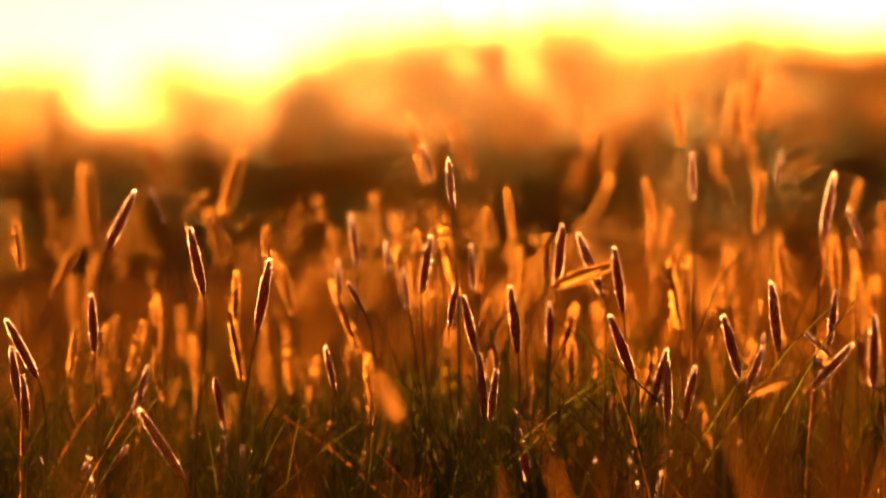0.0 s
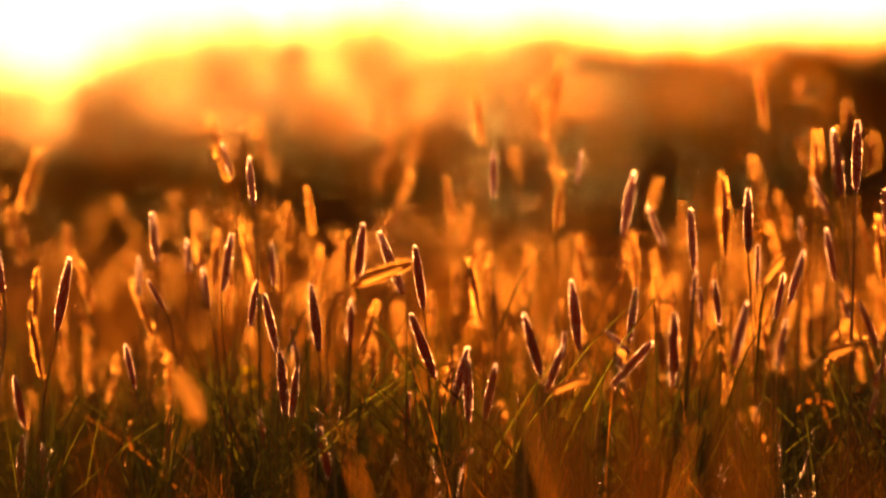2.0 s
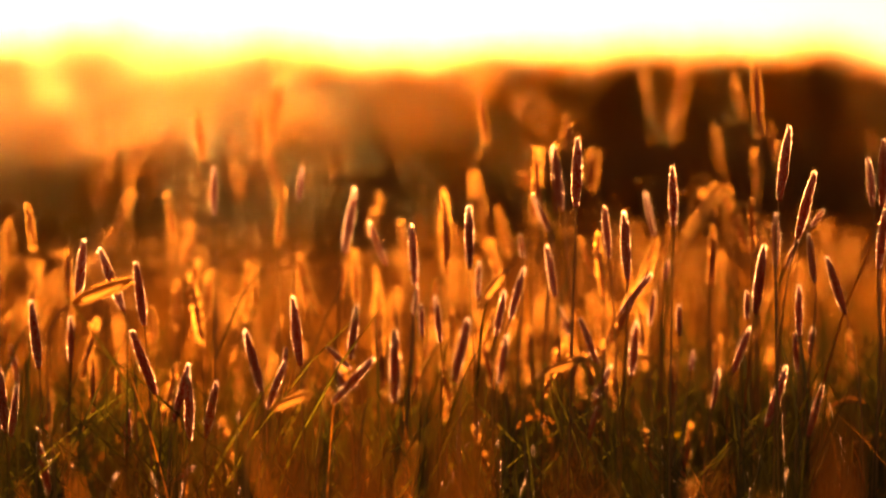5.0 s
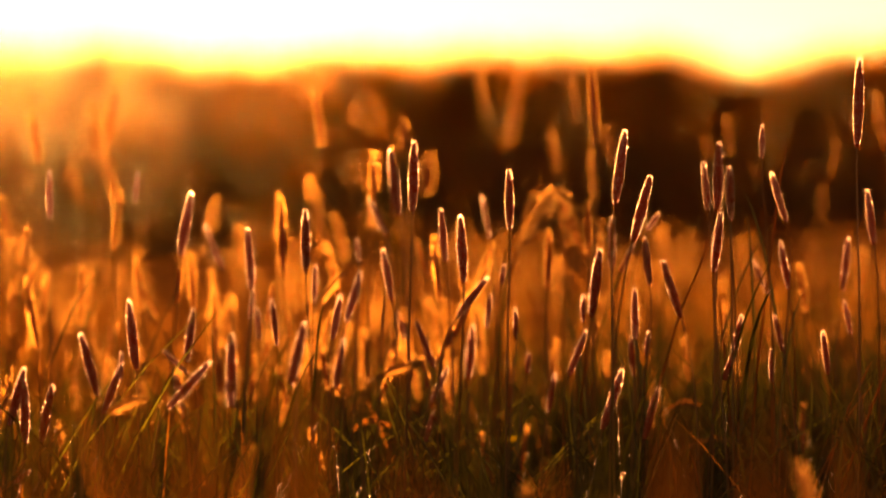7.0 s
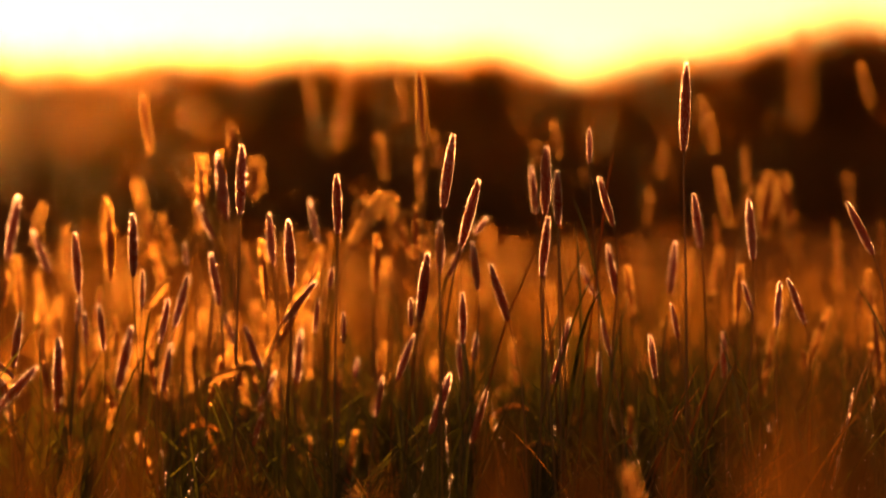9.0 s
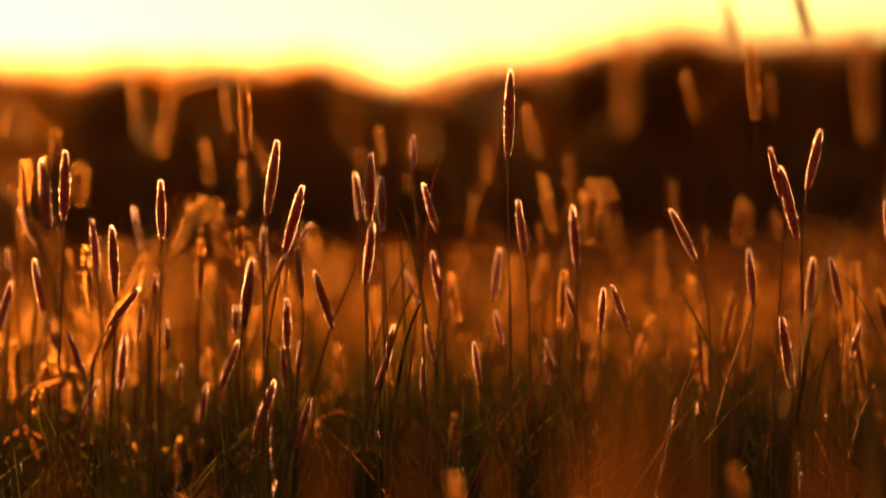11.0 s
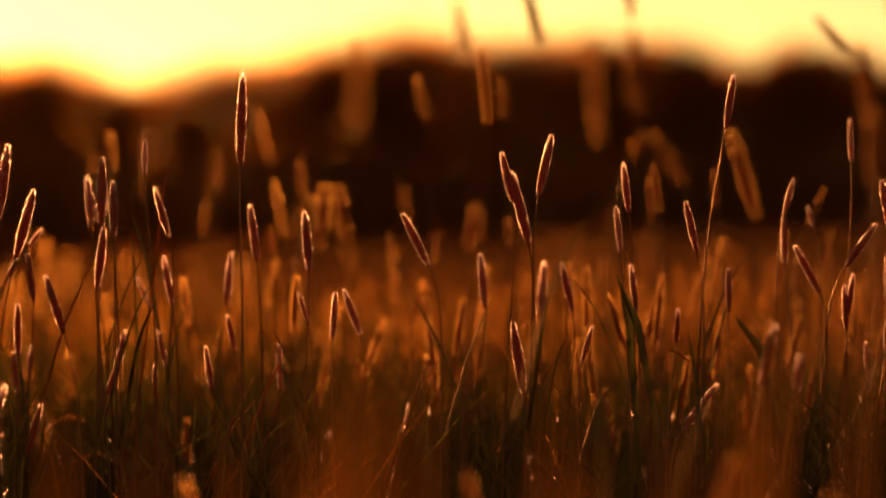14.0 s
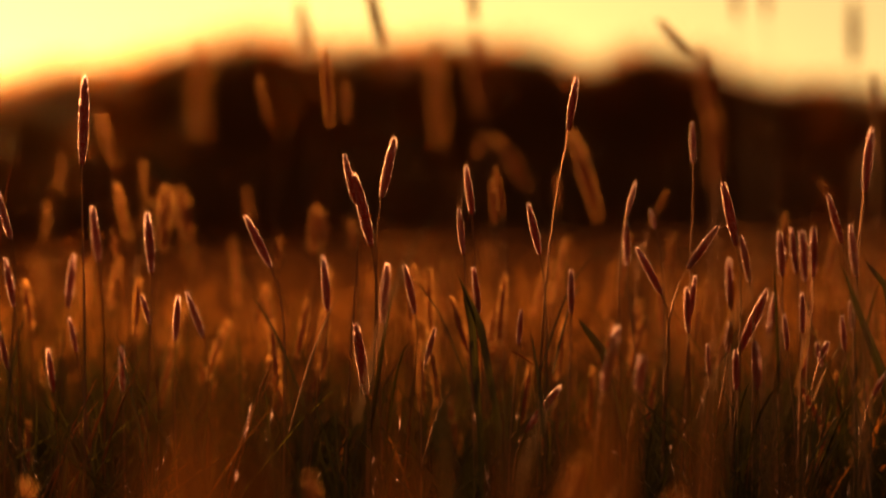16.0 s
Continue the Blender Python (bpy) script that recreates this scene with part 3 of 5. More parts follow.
def near_leaf(az, el, dist, width, lean=0.0, mat=WITHERED):
    """A broad dry leaf close before the lens: its crown at a bearing and an elevation in degrees, its foot in the ground."""
    a = radians(az)
    x, y = dist * math.sin(a), dist * math.cos(a)
    top = Vector((x, y, EYE + dist * math.tan(radians(el))))
    foot = Vector((x - lean * 0.5 * (top.z - ground_z(x, y)), y + 0.02, 0))
    foot.z = ground_z(foot.x, foot.y) - 0.004
    across = Vector((math.cos(a + 0.4), -math.sin(a + 0.4), 0))
    verts, faces = [], []
    n = 14
    for i in range(n + 1):
        s = i / n
        p = foot.lerp(top, s) - foot + Vector((lean * 0.02 * math.sin(3.1 * s), 0.03 * math.sin(2.2 * s), 0))
        w = width * max(0.04, (0.25 + 1.9 * s - 0.2 * s * s) if s < 0.45 else 1.07 * (1 - ((s - 0.45) / 0.55) ** 1.3))
        fold = Vector((0, 1, 0)) * w * (0.25 + 0.05 * math.sin(9 * s))
        verts += [p - across * w / 2 + fold, p - across * w / 4 + fold * 0.4, p, p + across * w / 4 + fold * 0.4, p + across * w / 2 + fold]
    for i in range(n):
        for k in range(4):
            q = 5 * i + k
            faces.append((q, q + 1, q + 6, q + 5))
    root = new("broad_leaf_plant")
    root.location = foot
    part("leaf_blade", mesh_of("leaf_blade", verts, faces, mat), root)
    v, f = tube([Vector((0, -0.001, 0)), (top - foot) * 0.5 + Vector((lean * 0.02, 0.026, 0)), (top - foot) * 0.93 + Vector((0, 0.01, 0))], [0.0014, 0.001, 0.0004], 5)
    part("midrib", mesh_of("midrib", v, f, STEM), root)
    tagged(root, "broad green leaf standing close before the lens" if mat is BLADE else "broad dry brown leaf standing close before the lens", "leaf", "broad leaves of the near edge")


for spec in ((4.5, -2.1, 1.25, 0.016, 0.3), (5.5, -2.0, 1.3, 0.012, -0.3), (6.9, -2.05, 1.2, 0.015, -0.4), (3.4, -2.2, 1.35, 0.010, 0.4), (12.1, -2.3, 1.4, 0.015, 0.4), (13.3, -2.4, 1.35, 0.012, -0.2), (14.4, -2.5, 1.8, 0.010, -0.5), (16.2, -1.85, 1.65, 0.010, 0.1), (16.4, -0.9, 1.15, 0.013, 0.2), (15.6, -1.7, 1.2, 0.009, -0.3), (17.1, -1.5, 1.25, 0.009, -0.3), (22.0, -0.75, 1.3, 0.014, 0.1), (21.5, -1.8, 1.35, 0.011, 0.4), (23.15, -1.6, 1.4, 0.010, -0.4), (24.3, -2.5, 1.6, 0.011, 0.3), (19.0, -1.7, 1.3, 0.011, 0.3), (20.6, -2.3, 1.35, 0.011, -0.3), (-2.0, -2.6, 1.3, 0.009, 0.3), (2.2, -2.6, 1.3, 0.010, -0.3), (8.4, -2.7, 1.3, 0.009, 0.3)):
    az, el, dist, width, lean = spec
    near_leaf(az, el, dist, width, lean * 0.15, mat=SERE if az > 15 else WITHERED)
for az, el in ((-5.2, -2.8), (-3.9, -2.7), (-2.9, -2.8), (-1.1, -2.7), (0.6, -2.8), (9.3, -2.9), (11.2, -2.9), (18.0, -3.0)):
    near_leaf(az, el + 0.3, 1.3, 0.012, 0.1, BLADE)

stalk(-0.2995, 3.7615, 0.3283, -0.2749, 3.7558, 0.3802, 0.0105)
stalk(-0.2574, 3.8866, 0.3526, -0.2683, 3.8791, 0.3848, 0.0063)
stalk(-0.1958, 3.4444, 0.2946, -0.2071, 3.4409, 0.3482, 0.0101)
stalk(-0.2844, 3.4383, 0.2463, -0.2860, 3.4299, 0.2939, 0.0087)
stalk(-0.1520, 3.4466, 0.2636, -0.1414, 3.4344, 0.3215, 0.0102)
stalk(-0.1556, 4.1609, 0.2775, -0.1667, 4.1582, 0.3221, 0.0084, 1)
stalk(-0.3311, 3.4341, 0.2266, -0.3563, 3.4425, 0.2725, 0.0096)
stalk(-0.3461, 3.4326, 0.2073, -0.3522, 3.4387, 0.2509, 0.0081)
stalk(-0.3388, 3.4333, 0.1852, -0.3430, 3.4387, 0.2278, 0.0079)
stalk(-0.2672, 3.6493, 0.1861, -0.2551, 3.6440, 0.2288, 0.0081)
stalk(-0.2660, 4.0162, 0.1831, -0.2757, 4.0163, 0.2208, 0.0071, 1)
stalk(-0.2698, 4.0159, 0.2396, -0.2764, 4.0115, 0.2747, 0.0066, 1)
stalk(-0.2120, 3.4435, 0.1431, -0.2466, 3.4304, 0.1991, 0.0102)
stalk(-0.1891, 3.6542, 0.1736, -0.1974, 3.6449, 0.2180, 0.0083)
stalk(-0.1970, 3.7102, 0.1122, -0.1932, 3.7030, 0.1638, 0.0094)
stalk(-0.3159, 3.5906, 0.1179, -0.3012, 3.5998, 0.1511, 0.0068)
stalk(-0.2896, 3.6476, 0.1358, -0.2739, 3.6535, 0.1589, 0.0059)
stalk(-0.1759, 3.7693, 0.1124, -0.1802, 3.7754, 0.1526, 0.0075)
stalk(-0.3847, 4.1460, 0.2805, -0.3589, 4.1573, 0.3333, 0.0109, 1)
stalk(-0.3144, 6.0293, 0.3621, -0.2855, 6.0158, 0.4548, 0.0163, 1)
stalk(-0.3989, 6.0243, 0.4025, -0.4242, 6.0159, 0.4669, 0.0117, 1)
stalk(-0.3764, 6.0258, 0.3904, -0.3830, 6.0279, 0.4308, 0.0088, 1)
stalk(-0.5706, 6.8764, 0.3777, -0.5850, 6.8829, 0.4423, 0.0097, 1)
stalk(-0.4438, 5.3483, 0.3213, -0.4589, 5.3570, 0.3751, 0.0102, 1)
stalk(-0.4389, 5.3487, 0.2855, -0.4445, 5.3558, 0.3249, 0.0086, 1)
stalk(-0.7563, 8.0144, 0.4252, -0.7387, 7.9978, 0.5108, 0.0110, 1)
stalk(-0.5553, 6.0119, 0.3178, -0.5612, 6.0148, 0.3823, 0.0109, 1)
stalk(-0.6985, 6.8646, 0.2948, -0.7037, 6.8712, 0.3776, 0.0122, 1)
stalk(-0.3846, 5.3529, 0.3141, -0.3904, 5.3526, 0.3679, 0.0099, 1)
stalk(-0.4046, 5.3514, 0.2783, -0.4075, 5.3419, 0.3357, 0.0106, 1)
stalk(-0.3675, 5.3541, 0.2710, -0.3653, 5.3536, 0.3213, 0.0092, 1)
stalk(-0.3260, 5.3568, 0.3572, -0.3005, 5.3492, 0.3930, 0.0086, 1)
stalk(-0.3104, 6.0295, 0.2934, -0.3355, 6.0449, 0.3662, 0.0129, 1)
stalk(-0.2793, 4.8219, 0.2304, -0.2758, 4.8287, 0.2658, 0.0077, 1)
stalk(-0.1741, 4.8269, 0.2206, -0.1903, 4.8272, 0.2562, 0.0077, 1)
stalk(-0.4549, 4.6219, 0.2385, -0.4607, 4.6184, 0.2664, 0.0074, 1)
stalk(-0.3934, 4.6275, 0.1949, -0.3971, 4.6349, 0.2319, 0.0074, 1)
stalk(-0.3428, 4.3775, 0.2091, -0.3400, 4.3794, 0.2561, 0.0086, 1)
stalk(-0.1768, 4.3089, 0.1651, -0.1789, 4.3187, 0.2168, 0.0095, 1)
stalk(-0.1630, 4.4693, 0.1582, -0.1615, 4.4777, 0.2059, 0.0088, 1)
stalk(-0.0137, 4.6442, 0.3967, -0.0374, 4.6444, 0.4695, 0.0138, 1)
stalk(0.0344, 5.0311, 0.4040, 0.0121, 5.0280, 0.4747, 0.0136, 1)
stalk(0.0082, 3.6045, 0.3645, 0.0044, 3.6066, 0.4066, 0.0077)
stalk(-0.1482, 5.3646, 0.3464, -0.1610, 5.3628, 0.3859, 0.0086, 1)
stalk(-0.0856, 5.3660, 0.3248, -0.0869, 5.3550, 0.3895, 0.0119, 1)
stalk(-0.0794, 3.8944, 0.3135, -0.0845, 3.8897, 0.3594, 0.0085)
stalk(-0.0961, 3.8940, 0.2821, -0.0972, 3.8997, 0.3186, 0.0067)
stalk(-0.0662, 3.5509, 0.2776, -0.0803, 3.5440, 0.3025, 0.0057)
stalk(-0.0350, 3.9589, 0.2704, -0.0418, 3.9455, 0.3288, 0.0108, 1)
stalk(-0.0274, 4.1637, 0.2858, -0.0257, 4.1672, 0.3416, 0.0102, 1)
stalk(-0.0101, 3.9590, 0.2837, -0.0154, 3.9549, 0.3208, 0.0069, 1)
stalk(0.0273, 3.7733, 0.2944, 0.0248, 3.7740, 0.3323, 0.0070)
stalk(0.0345, 4.0249, 0.2852, 0.0367, 4.0242, 0.3257, 0.0074, 1)
stalk(0.0447, 4.1636, 0.3277, 0.0435, 4.1603, 0.3695, 0.0077, 1)
stalk(0.0658, 3.9585, 0.3394, 0.0601, 3.9695, 0.3830, 0.0080, 1)
stalk(0.0054, 3.6591, 0.2617, 0.0113, 3.6532, 0.3000, 0.0071)
stalk(0.0276, 3.5514, 0.2429, 0.0171, 3.5493, 0.2905, 0.0089)
stalk(0.0368, 4.1636, 0.2384, 0.0452, 4.1576, 0.2775, 0.0073, 1)
stalk(0.0624, 3.4994, 0.2444, 0.0559, 3.5032, 0.2993, 0.0101)
stalk(0.0986, 3.6578, 0.2961, 0.1033, 3.6516, 0.3500, 0.0099)
stalk(0.0976, 3.9578, 0.2969, 0.0975, 3.9546, 0.3420, 0.0083, 1)
stalk(0.0951, 5.0304, 0.2960, 0.0817, 5.0343, 0.3230, 0.0080, 1)
stalk(0.1374, 5.3649, 0.2997, 0.1157, 5.3617, 0.3356, 0.0086, 1)
stalk(0.0922, 3.6579, 0.2446, 0.0927, 3.6591, 0.2838, 0.0072)
stalk(0.1378, 3.6565, 0.2897, 0.1180, 3.6686, 0.3426, 0.0104)
stalk(0.0803, 3.1353, 0.3038, 0.1240, 3.1245, 0.3207, 0.0100, 2)
stalk(0.0493, 3.8330, 0.2215, 0.0426, 3.8256, 0.2551, 0.0062)
stalk(0.0347, 3.4998, 0.1914, 0.0295, 3.4927, 0.2446, 0.0098)
stalk(0.0394, 3.4998, 0.1881, 0.0442, 3.5054, 0.2301, 0.0078)
stalk(-0.0928, 3.6033, 0.2099, -0.1005, 3.6052, 0.2461, 0.0068)
stalk(-0.0897, 4.6434, 0.1508, -0.1019, 4.6344, 0.2164, 0.0122, 1)
stalk(-0.0252, 2.5420, 0.2290, -0.0422, 2.5387, 0.2615, 0.0101, 2)
stalk(0.0177, 3.6590, 0.1537, 0.0137, 3.6533, 0.1893, 0.0065)
stalk(0.0756, 3.6583, 0.1253, 0.0642, 3.6575, 0.1759, 0.0095)
stalk(-0.0450, 3.7732, 0.1223, -0.0475, 3.7650, 0.1581, 0.0065)
stalk(-0.1109, 3.9575, 0.1218, -0.1057, 3.9618, 0.1641, 0.0078, 1)
stalk(0.0761, 4.0243, 0.1557, 0.0844, 4.0339, 0.2040, 0.0090, 1)
stalk(0.1215, 3.9572, 0.1855, 0.1214, 3.9698, 0.2409, 0.0102, 1)
stalk(-0.1469, 4.6419, 0.1415, -0.1490, 4.6481, 0.1942, 0.0097, 1)
stalk(0.1593, 4.6415, 0.3438, 0.1847, 4.6553, 0.4030, 0.0118, 1)
stalk(0.2486, 4.3839, 0.4323, 0.2408, 4.3707, 0.4877, 0.0103, 1)
stalk(0.2267, 3.8266, 0.3731, 0.2259, 3.8222, 0.4156, 0.0078)
stalk(0.2033, 4.0882, 0.3500, 0.1967, 4.0991, 0.3951, 0.0083, 1)
stalk(0.2431, 4.6379, 0.3251, 0.2496, 4.6436, 0.3687, 0.0081, 1)
stalk(0.3493, 4.8174, 0.4598, 0.3638, 4.8127, 0.5384, 0.0143, 1)
stalk(0.3384, 4.8181, 0.4469, 0.3342, 4.8321, 0.5087, 0.0113, 1)
stalk(0.3483, 4.6312, 0.3935, 0.3331, 4.6358, 0.4494, 0.0107, 1)
stalk(0.3546, 5.3549, 0.4038, 0.3436, 5.3628, 0.4470, 0.0086, 1)
stalk(0.3076, 3.8830, 0.3864, 0.3110, 3.8796, 0.4166, 0.0062)
stalk(0.3123, 4.1521, 0.3500, 0.3144, 4.1441, 0.4000, 0.0092, 1)
stalk(0.3517, 3.9000, 0.3385, 0.3613, 3.8975, 0.3971, 0.0105)
stalk(0.4647, 4.8076, 0.3564, 0.4734, 4.7983, 0.4015, 0.0085, 1)
stalk(0.1925, 6.0344, 0.4794, 0.1908, 6.0309, 0.5400, 0.0102, 1)
stalk(0.1803, 5.7472, 0.3962, 0.2041, 5.7675, 0.4853, 0.0161, 1)
stalk(0.2353, 6.0329, 0.4309, 0.2512, 6.0263, 0.4994, 0.0118, 1)
stalk(0.1513, 3.5482, 0.2786, 0.1436, 3.5356, 0.3310, 0.0097)
stalk(0.2088, 3.9535, 0.2970, 0.2200, 3.9446, 0.3315, 0.0067, 1)
stalk(0.2416, 4.2299, 0.2706, 0.2468, 4.2216, 0.3189, 0.0089, 1)
stalk(0.2811, 4.2275, 0.2678, 0.2845, 4.2358, 0.3273, 0.0109, 1)
stalk(0.3001, 4.3806, 0.2795, 0.3011, 4.3775, 0.3236, 0.0081, 1)
stalk(0.3372, 4.1501, 0.2832, 0.3301, 4.1451, 0.3361, 0.0098, 1)
stalk(0.3510, 4.1490, 0.2777, 0.3338, 4.1428, 0.3111, 0.0069, 1)
stalk(0.2820, 3.5403, 0.2446, 0.2769, 3.5545, 0.3014, 0.0105)
stalk(0.3803, 4.0755, 0.2872, 0.3774, 4.0738, 0.3391, 0.0096, 1)
stalk(0.3287, 3.5895, 0.2489, 0.3343, 3.5821, 0.2948, 0.0085)
stalk(0.4020, 4.0734, 0.2681, 0.3984, 4.0650, 0.3075, 0.0073, 1)
stalk(0.4855, 4.6188, 0.3252, 0.4795, 4.6089, 0.3716, 0.0086, 1)
stalk(0.1585, 3.4964, 0.2225, 0.1384, 3.4880, 0.2752, 0.0103)
stalk(0.1941, 4.3081, 0.2345, 0.1914, 4.3124, 0.2806, 0.0085, 1)
stalk(0.2160, 4.3071, 0.2576, 0.2167, 4.2979, 0.3097, 0.0095, 1)
stalk(0.1438, 3.9564, 0.2068, 0.1461, 3.9478, 0.2441, 0.0068, 1)
stalk(0.2536, 3.5955, 0.2208, 0.2392, 3.5963, 0.2729, 0.0099)
stalk(0.1765, 3.5471, 0.1978, 0.1880, 3.5403, 0.2456, 0.0090)
stalk(0.1865, 3.4950, 0.1850, 0.1863, 3.5081, 0.2371, 0.0096)
stalk(0.2025, 3.5457, 0.1836, 0.2115, 3.5360, 0.2315, 0.0089)
stalk(0.2769, 3.6486, 0.2326, 0.2779, 3.6489, 0.2570, 0.0059)
stalk(0.2546, 3.5423, 0.2075, 0.2692, 3.5471, 0.2477, 0.0079)
stalk(0.2212, 3.0490, 0.2274, 0.2515, 3.0451, 0.2398, 0.0073, 2)
stalk(0.3351, 3.6437, 0.2376, 0.3140, 3.6530, 0.2579, 0.0059)
stalk(0.3182, 3.6452, 0.2083, 0.3535, 3.6414, 0.2475, 0.0097)
stalk(0.3542, 3.8790, 0.1888, 0.3434, 3.8744, 0.2305, 0.0079)
stalk(0.3831, 3.7539, 0.2040, 0.3842, 3.7509, 0.2695, 0.0112)
stalk(0.1424, 3.7127, 0.1608, 0.1445, 3.7033, 0.2010, 0.0073)
stalk(0.1818, 3.6546, 0.1417, 0.1989, 3.6528, 0.1541, 0.0059)
stalk(0.4144, 4.1431, 0.1945, 0.4111, 4.1378, 0.2390, 0.0082, 1)
stalk(0.3958, 3.6942, 0.3104, 0.3934, 3.7048, 0.3627, 0.0096)
stalk(0.4674, 4.1375, 0.3558, 0.4710, 4.1445, 0.4006, 0.0082, 1)
stalk(0.4513, 3.9332, 0.3184, 0.4497, 3.9333, 0.3927, 0.0117, 1)
stalk(0.4300, 3.5787, 0.3261, 0.4281, 3.5664, 0.3791, 0.0097)
stalk(0.6000, 4.7926, 0.3374, 0.5794, 4.7840, 0.4246, 0.0143, 1)
stalk(0.5134, 4.1320, 0.4451, 0.5053, 4.1257, 0.5006, 0.0103, 1)
stalk(0.6584, 4.9880, 0.4919, 0.6579, 4.9841, 0.5187, 0.0080, 1)
stalk(0.5985, 4.6055, 0.3316, 0.5853, 4.5998, 0.3845, 0.0100, 1)
stalk(0.5615, 4.1258, 0.4005, 0.5482, 4.1316, 0.4173, 0.0067, 1)
stalk(0.4507, 3.6879, 0.2979, 0.4509, 3.6819, 0.3313, 0.0061)
stalk(0.4056, 3.5816, 0.2632, 0.4003, 3.5734, 0.3020, 0.0071)
stalk(0.4090, 3.7512, 0.2642, 0.4076, 3.7574, 0.2920, 0.0060)
stalk(0.4365, 3.9349, 0.2759, 0.4419, 3.9355, 0.3131, 0.0069, 1)
stalk(0.3834, 3.1128, 0.3040, 0.4031, 3.1181, 0.3291, 0.0064, 2)
stalk(0.4526, 3.5760, 0.2681, 0.4595, 3.5731, 0.3068, 0.0072)
stalk(0.4788, 3.6844, 0.2805, 0.4924, 3.6920, 0.3253, 0.0085)
stalk(0.4973, 3.7405, 0.3351, 0.4955, 3.7423, 0.3553, 0.0060)
stalk(0.4813, 4.1359, 0.2386, 0.4792, 4.1427, 0.2832, 0.0082, 1)
stalk(0.4431, 3.8076, 0.2218, 0.4567, 3.8132, 0.2782, 0.0106)
stalk(0.4945, 3.9280, 0.2123, 0.4839, 3.9292, 0.2600, 0.0090, 1)
stalk(0.4535, 4.1390, 0.2330, 0.4613, 4.1333, 0.2555, 0.0067, 1)
stalk(0.5023, 3.9270, 0.2070, 0.5017, 3.9217, 0.2443, 0.0068, 1)
stalk(0.4075, 3.9380, 0.1963, 0.4058, 3.9481, 0.2491, 0.0097, 1)
stalk(0.4452, 4.1399, 0.1940, 0.4436, 4.1513, 0.2495, 0.0102, 1)
stalk(0.5401, 3.9886, 0.3664, 0.5501, 4.0024, 0.4368, 0.0119, 1)
stalk(0.5408, 3.7950, 0.3759, 0.5330, 3.7912, 0.4348, 0.0109)
stalk(0.6118, 4.2689, 0.4427, 0.6133, 4.2712, 0.4745, 0.0069, 1)
stalk(0.4981, 3.4138, 0.3770, 0.5007, 3.4220, 0.4336, 0.0102)
stalk(0.7217, 4.7758, 0.4150, 0.7176, 4.7790, 0.4506, 0.0077, 1)
stalk(0.5296, 3.7966, 0.3579, 0.5152, 3.8044, 0.3914, 0.0067)
stalk(0.5650, 3.6722, 0.3353, 0.5611, 3.6734, 0.3801, 0.0082)
stalk(0.5396, 3.4075, 0.3179, 0.5376, 3.4121, 0.3724, 0.0100)
stalk(0.6334, 3.8433, 0.3554, 0.6263, 3.8482, 0.3946, 0.0073)
stalk(0.5769, 3.4014, 0.3617, 0.5750, 3.3960, 0.4101, 0.0089)
stalk(0.8148, 4.9648, 0.4984, 0.8067, 4.9779, 0.5527, 0.0101, 1)
stalk(0.8400, 4.9606, 0.4647, 0.8582, 4.9796, 0.5597, 0.0149, 1)
stalk(0.8837, 4.7485, 0.4922, 0.8756, 4.7401, 0.5370, 0.0084, 1)
stalk(0.7532, 3.9539, 0.4470, 0.7528, 3.9721, 0.5230, 0.0119, 1)
stalk(0.8615, 4.7525, 0.4277, 0.8573, 4.7655, 0.4797, 0.0096, 1)
stalk(0.9247, 4.7407, 0.4405, 0.9159, 4.7461, 0.4826, 0.0079, 1)
stalk(0.8679, 4.5624, 0.3999, 0.8627, 4.5518, 0.4493, 0.0091, 1)
stalk(0.6710, 3.4351, 0.3829, 0.6816, 3.4455, 0.4439, 0.0104)
stalk(0.6860, 3.4321, 0.3525, 0.6976, 3.4192, 0.4060, 0.0102)
stalk(0.7099, 4.1028, 0.3503, 0.7426, 4.1122, 0.4061, 0.0128, 2)
stalk(0.8120, 4.3152, 0.3385, 0.7871, 4.3253, 0.3973, 0.0118, 1)
stalk(0.7347, 3.8902, 0.3397, 0.7316, 3.8796, 0.3898, 0.0092, 1)
stalk(0.6974, 3.8971, 0.3079, 0.6968, 3.8878, 0.3634, 0.0102, 1)
stalk(0.5183, 3.6791, 0.3005, 0.5113, 3.6831, 0.3452, 0.0083)
stalk(0.6062, 4.0481, 0.3174, 0.5955, 4.0510, 0.3530, 0.0068, 1)
stalk(0.5576, 3.5611, 0.2875, 0.5846, 3.5621, 0.3212, 0.0079)
stalk(0.6333, 3.9749, 0.2856, 0.6596, 3.9856, 0.3502, 0.0119, 1)
stalk(0.6047, 3.6088, 0.3160, 0.6067, 3.6060, 0.3331, 0.0059)
stalk(0.6101, 3.7238, 0.2745, 0.6124, 3.7157, 0.3049, 0.0060)
stalk(0.6167, 3.6067, 0.2670, 0.6176, 3.6124, 0.2939, 0.0059)
stalk(0.6713, 3.5414, 0.2877, 0.6756, 3.5261, 0.3454, 0.0107)
stalk(0.6524, 3.5449, 0.2371, 0.6680, 3.5499, 0.2754, 0.0076)
stalk(0.6743, 3.5964, 0.2818, 0.6734, 3.5918, 0.3063, 0.0059)
stalk(0.6975, 3.4823, 0.2697, 0.6984, 3.4889, 0.3122, 0.0079)
stalk(0.7172, 3.5881, 0.2355, 0.7158, 3.5934, 0.2696, 0.0063)
stalk(0.7206, 3.5317, 0.3142, 0.7174, 3.5403, 0.3550, 0.0076)
stalk(0.7288, 3.7024, 0.3251, 0.7398, 3.7009, 0.3502, 0.0060)
stalk(0.5552, 3.6737, 0.2408, 0.5416, 3.6838, 0.2804, 0.0078)
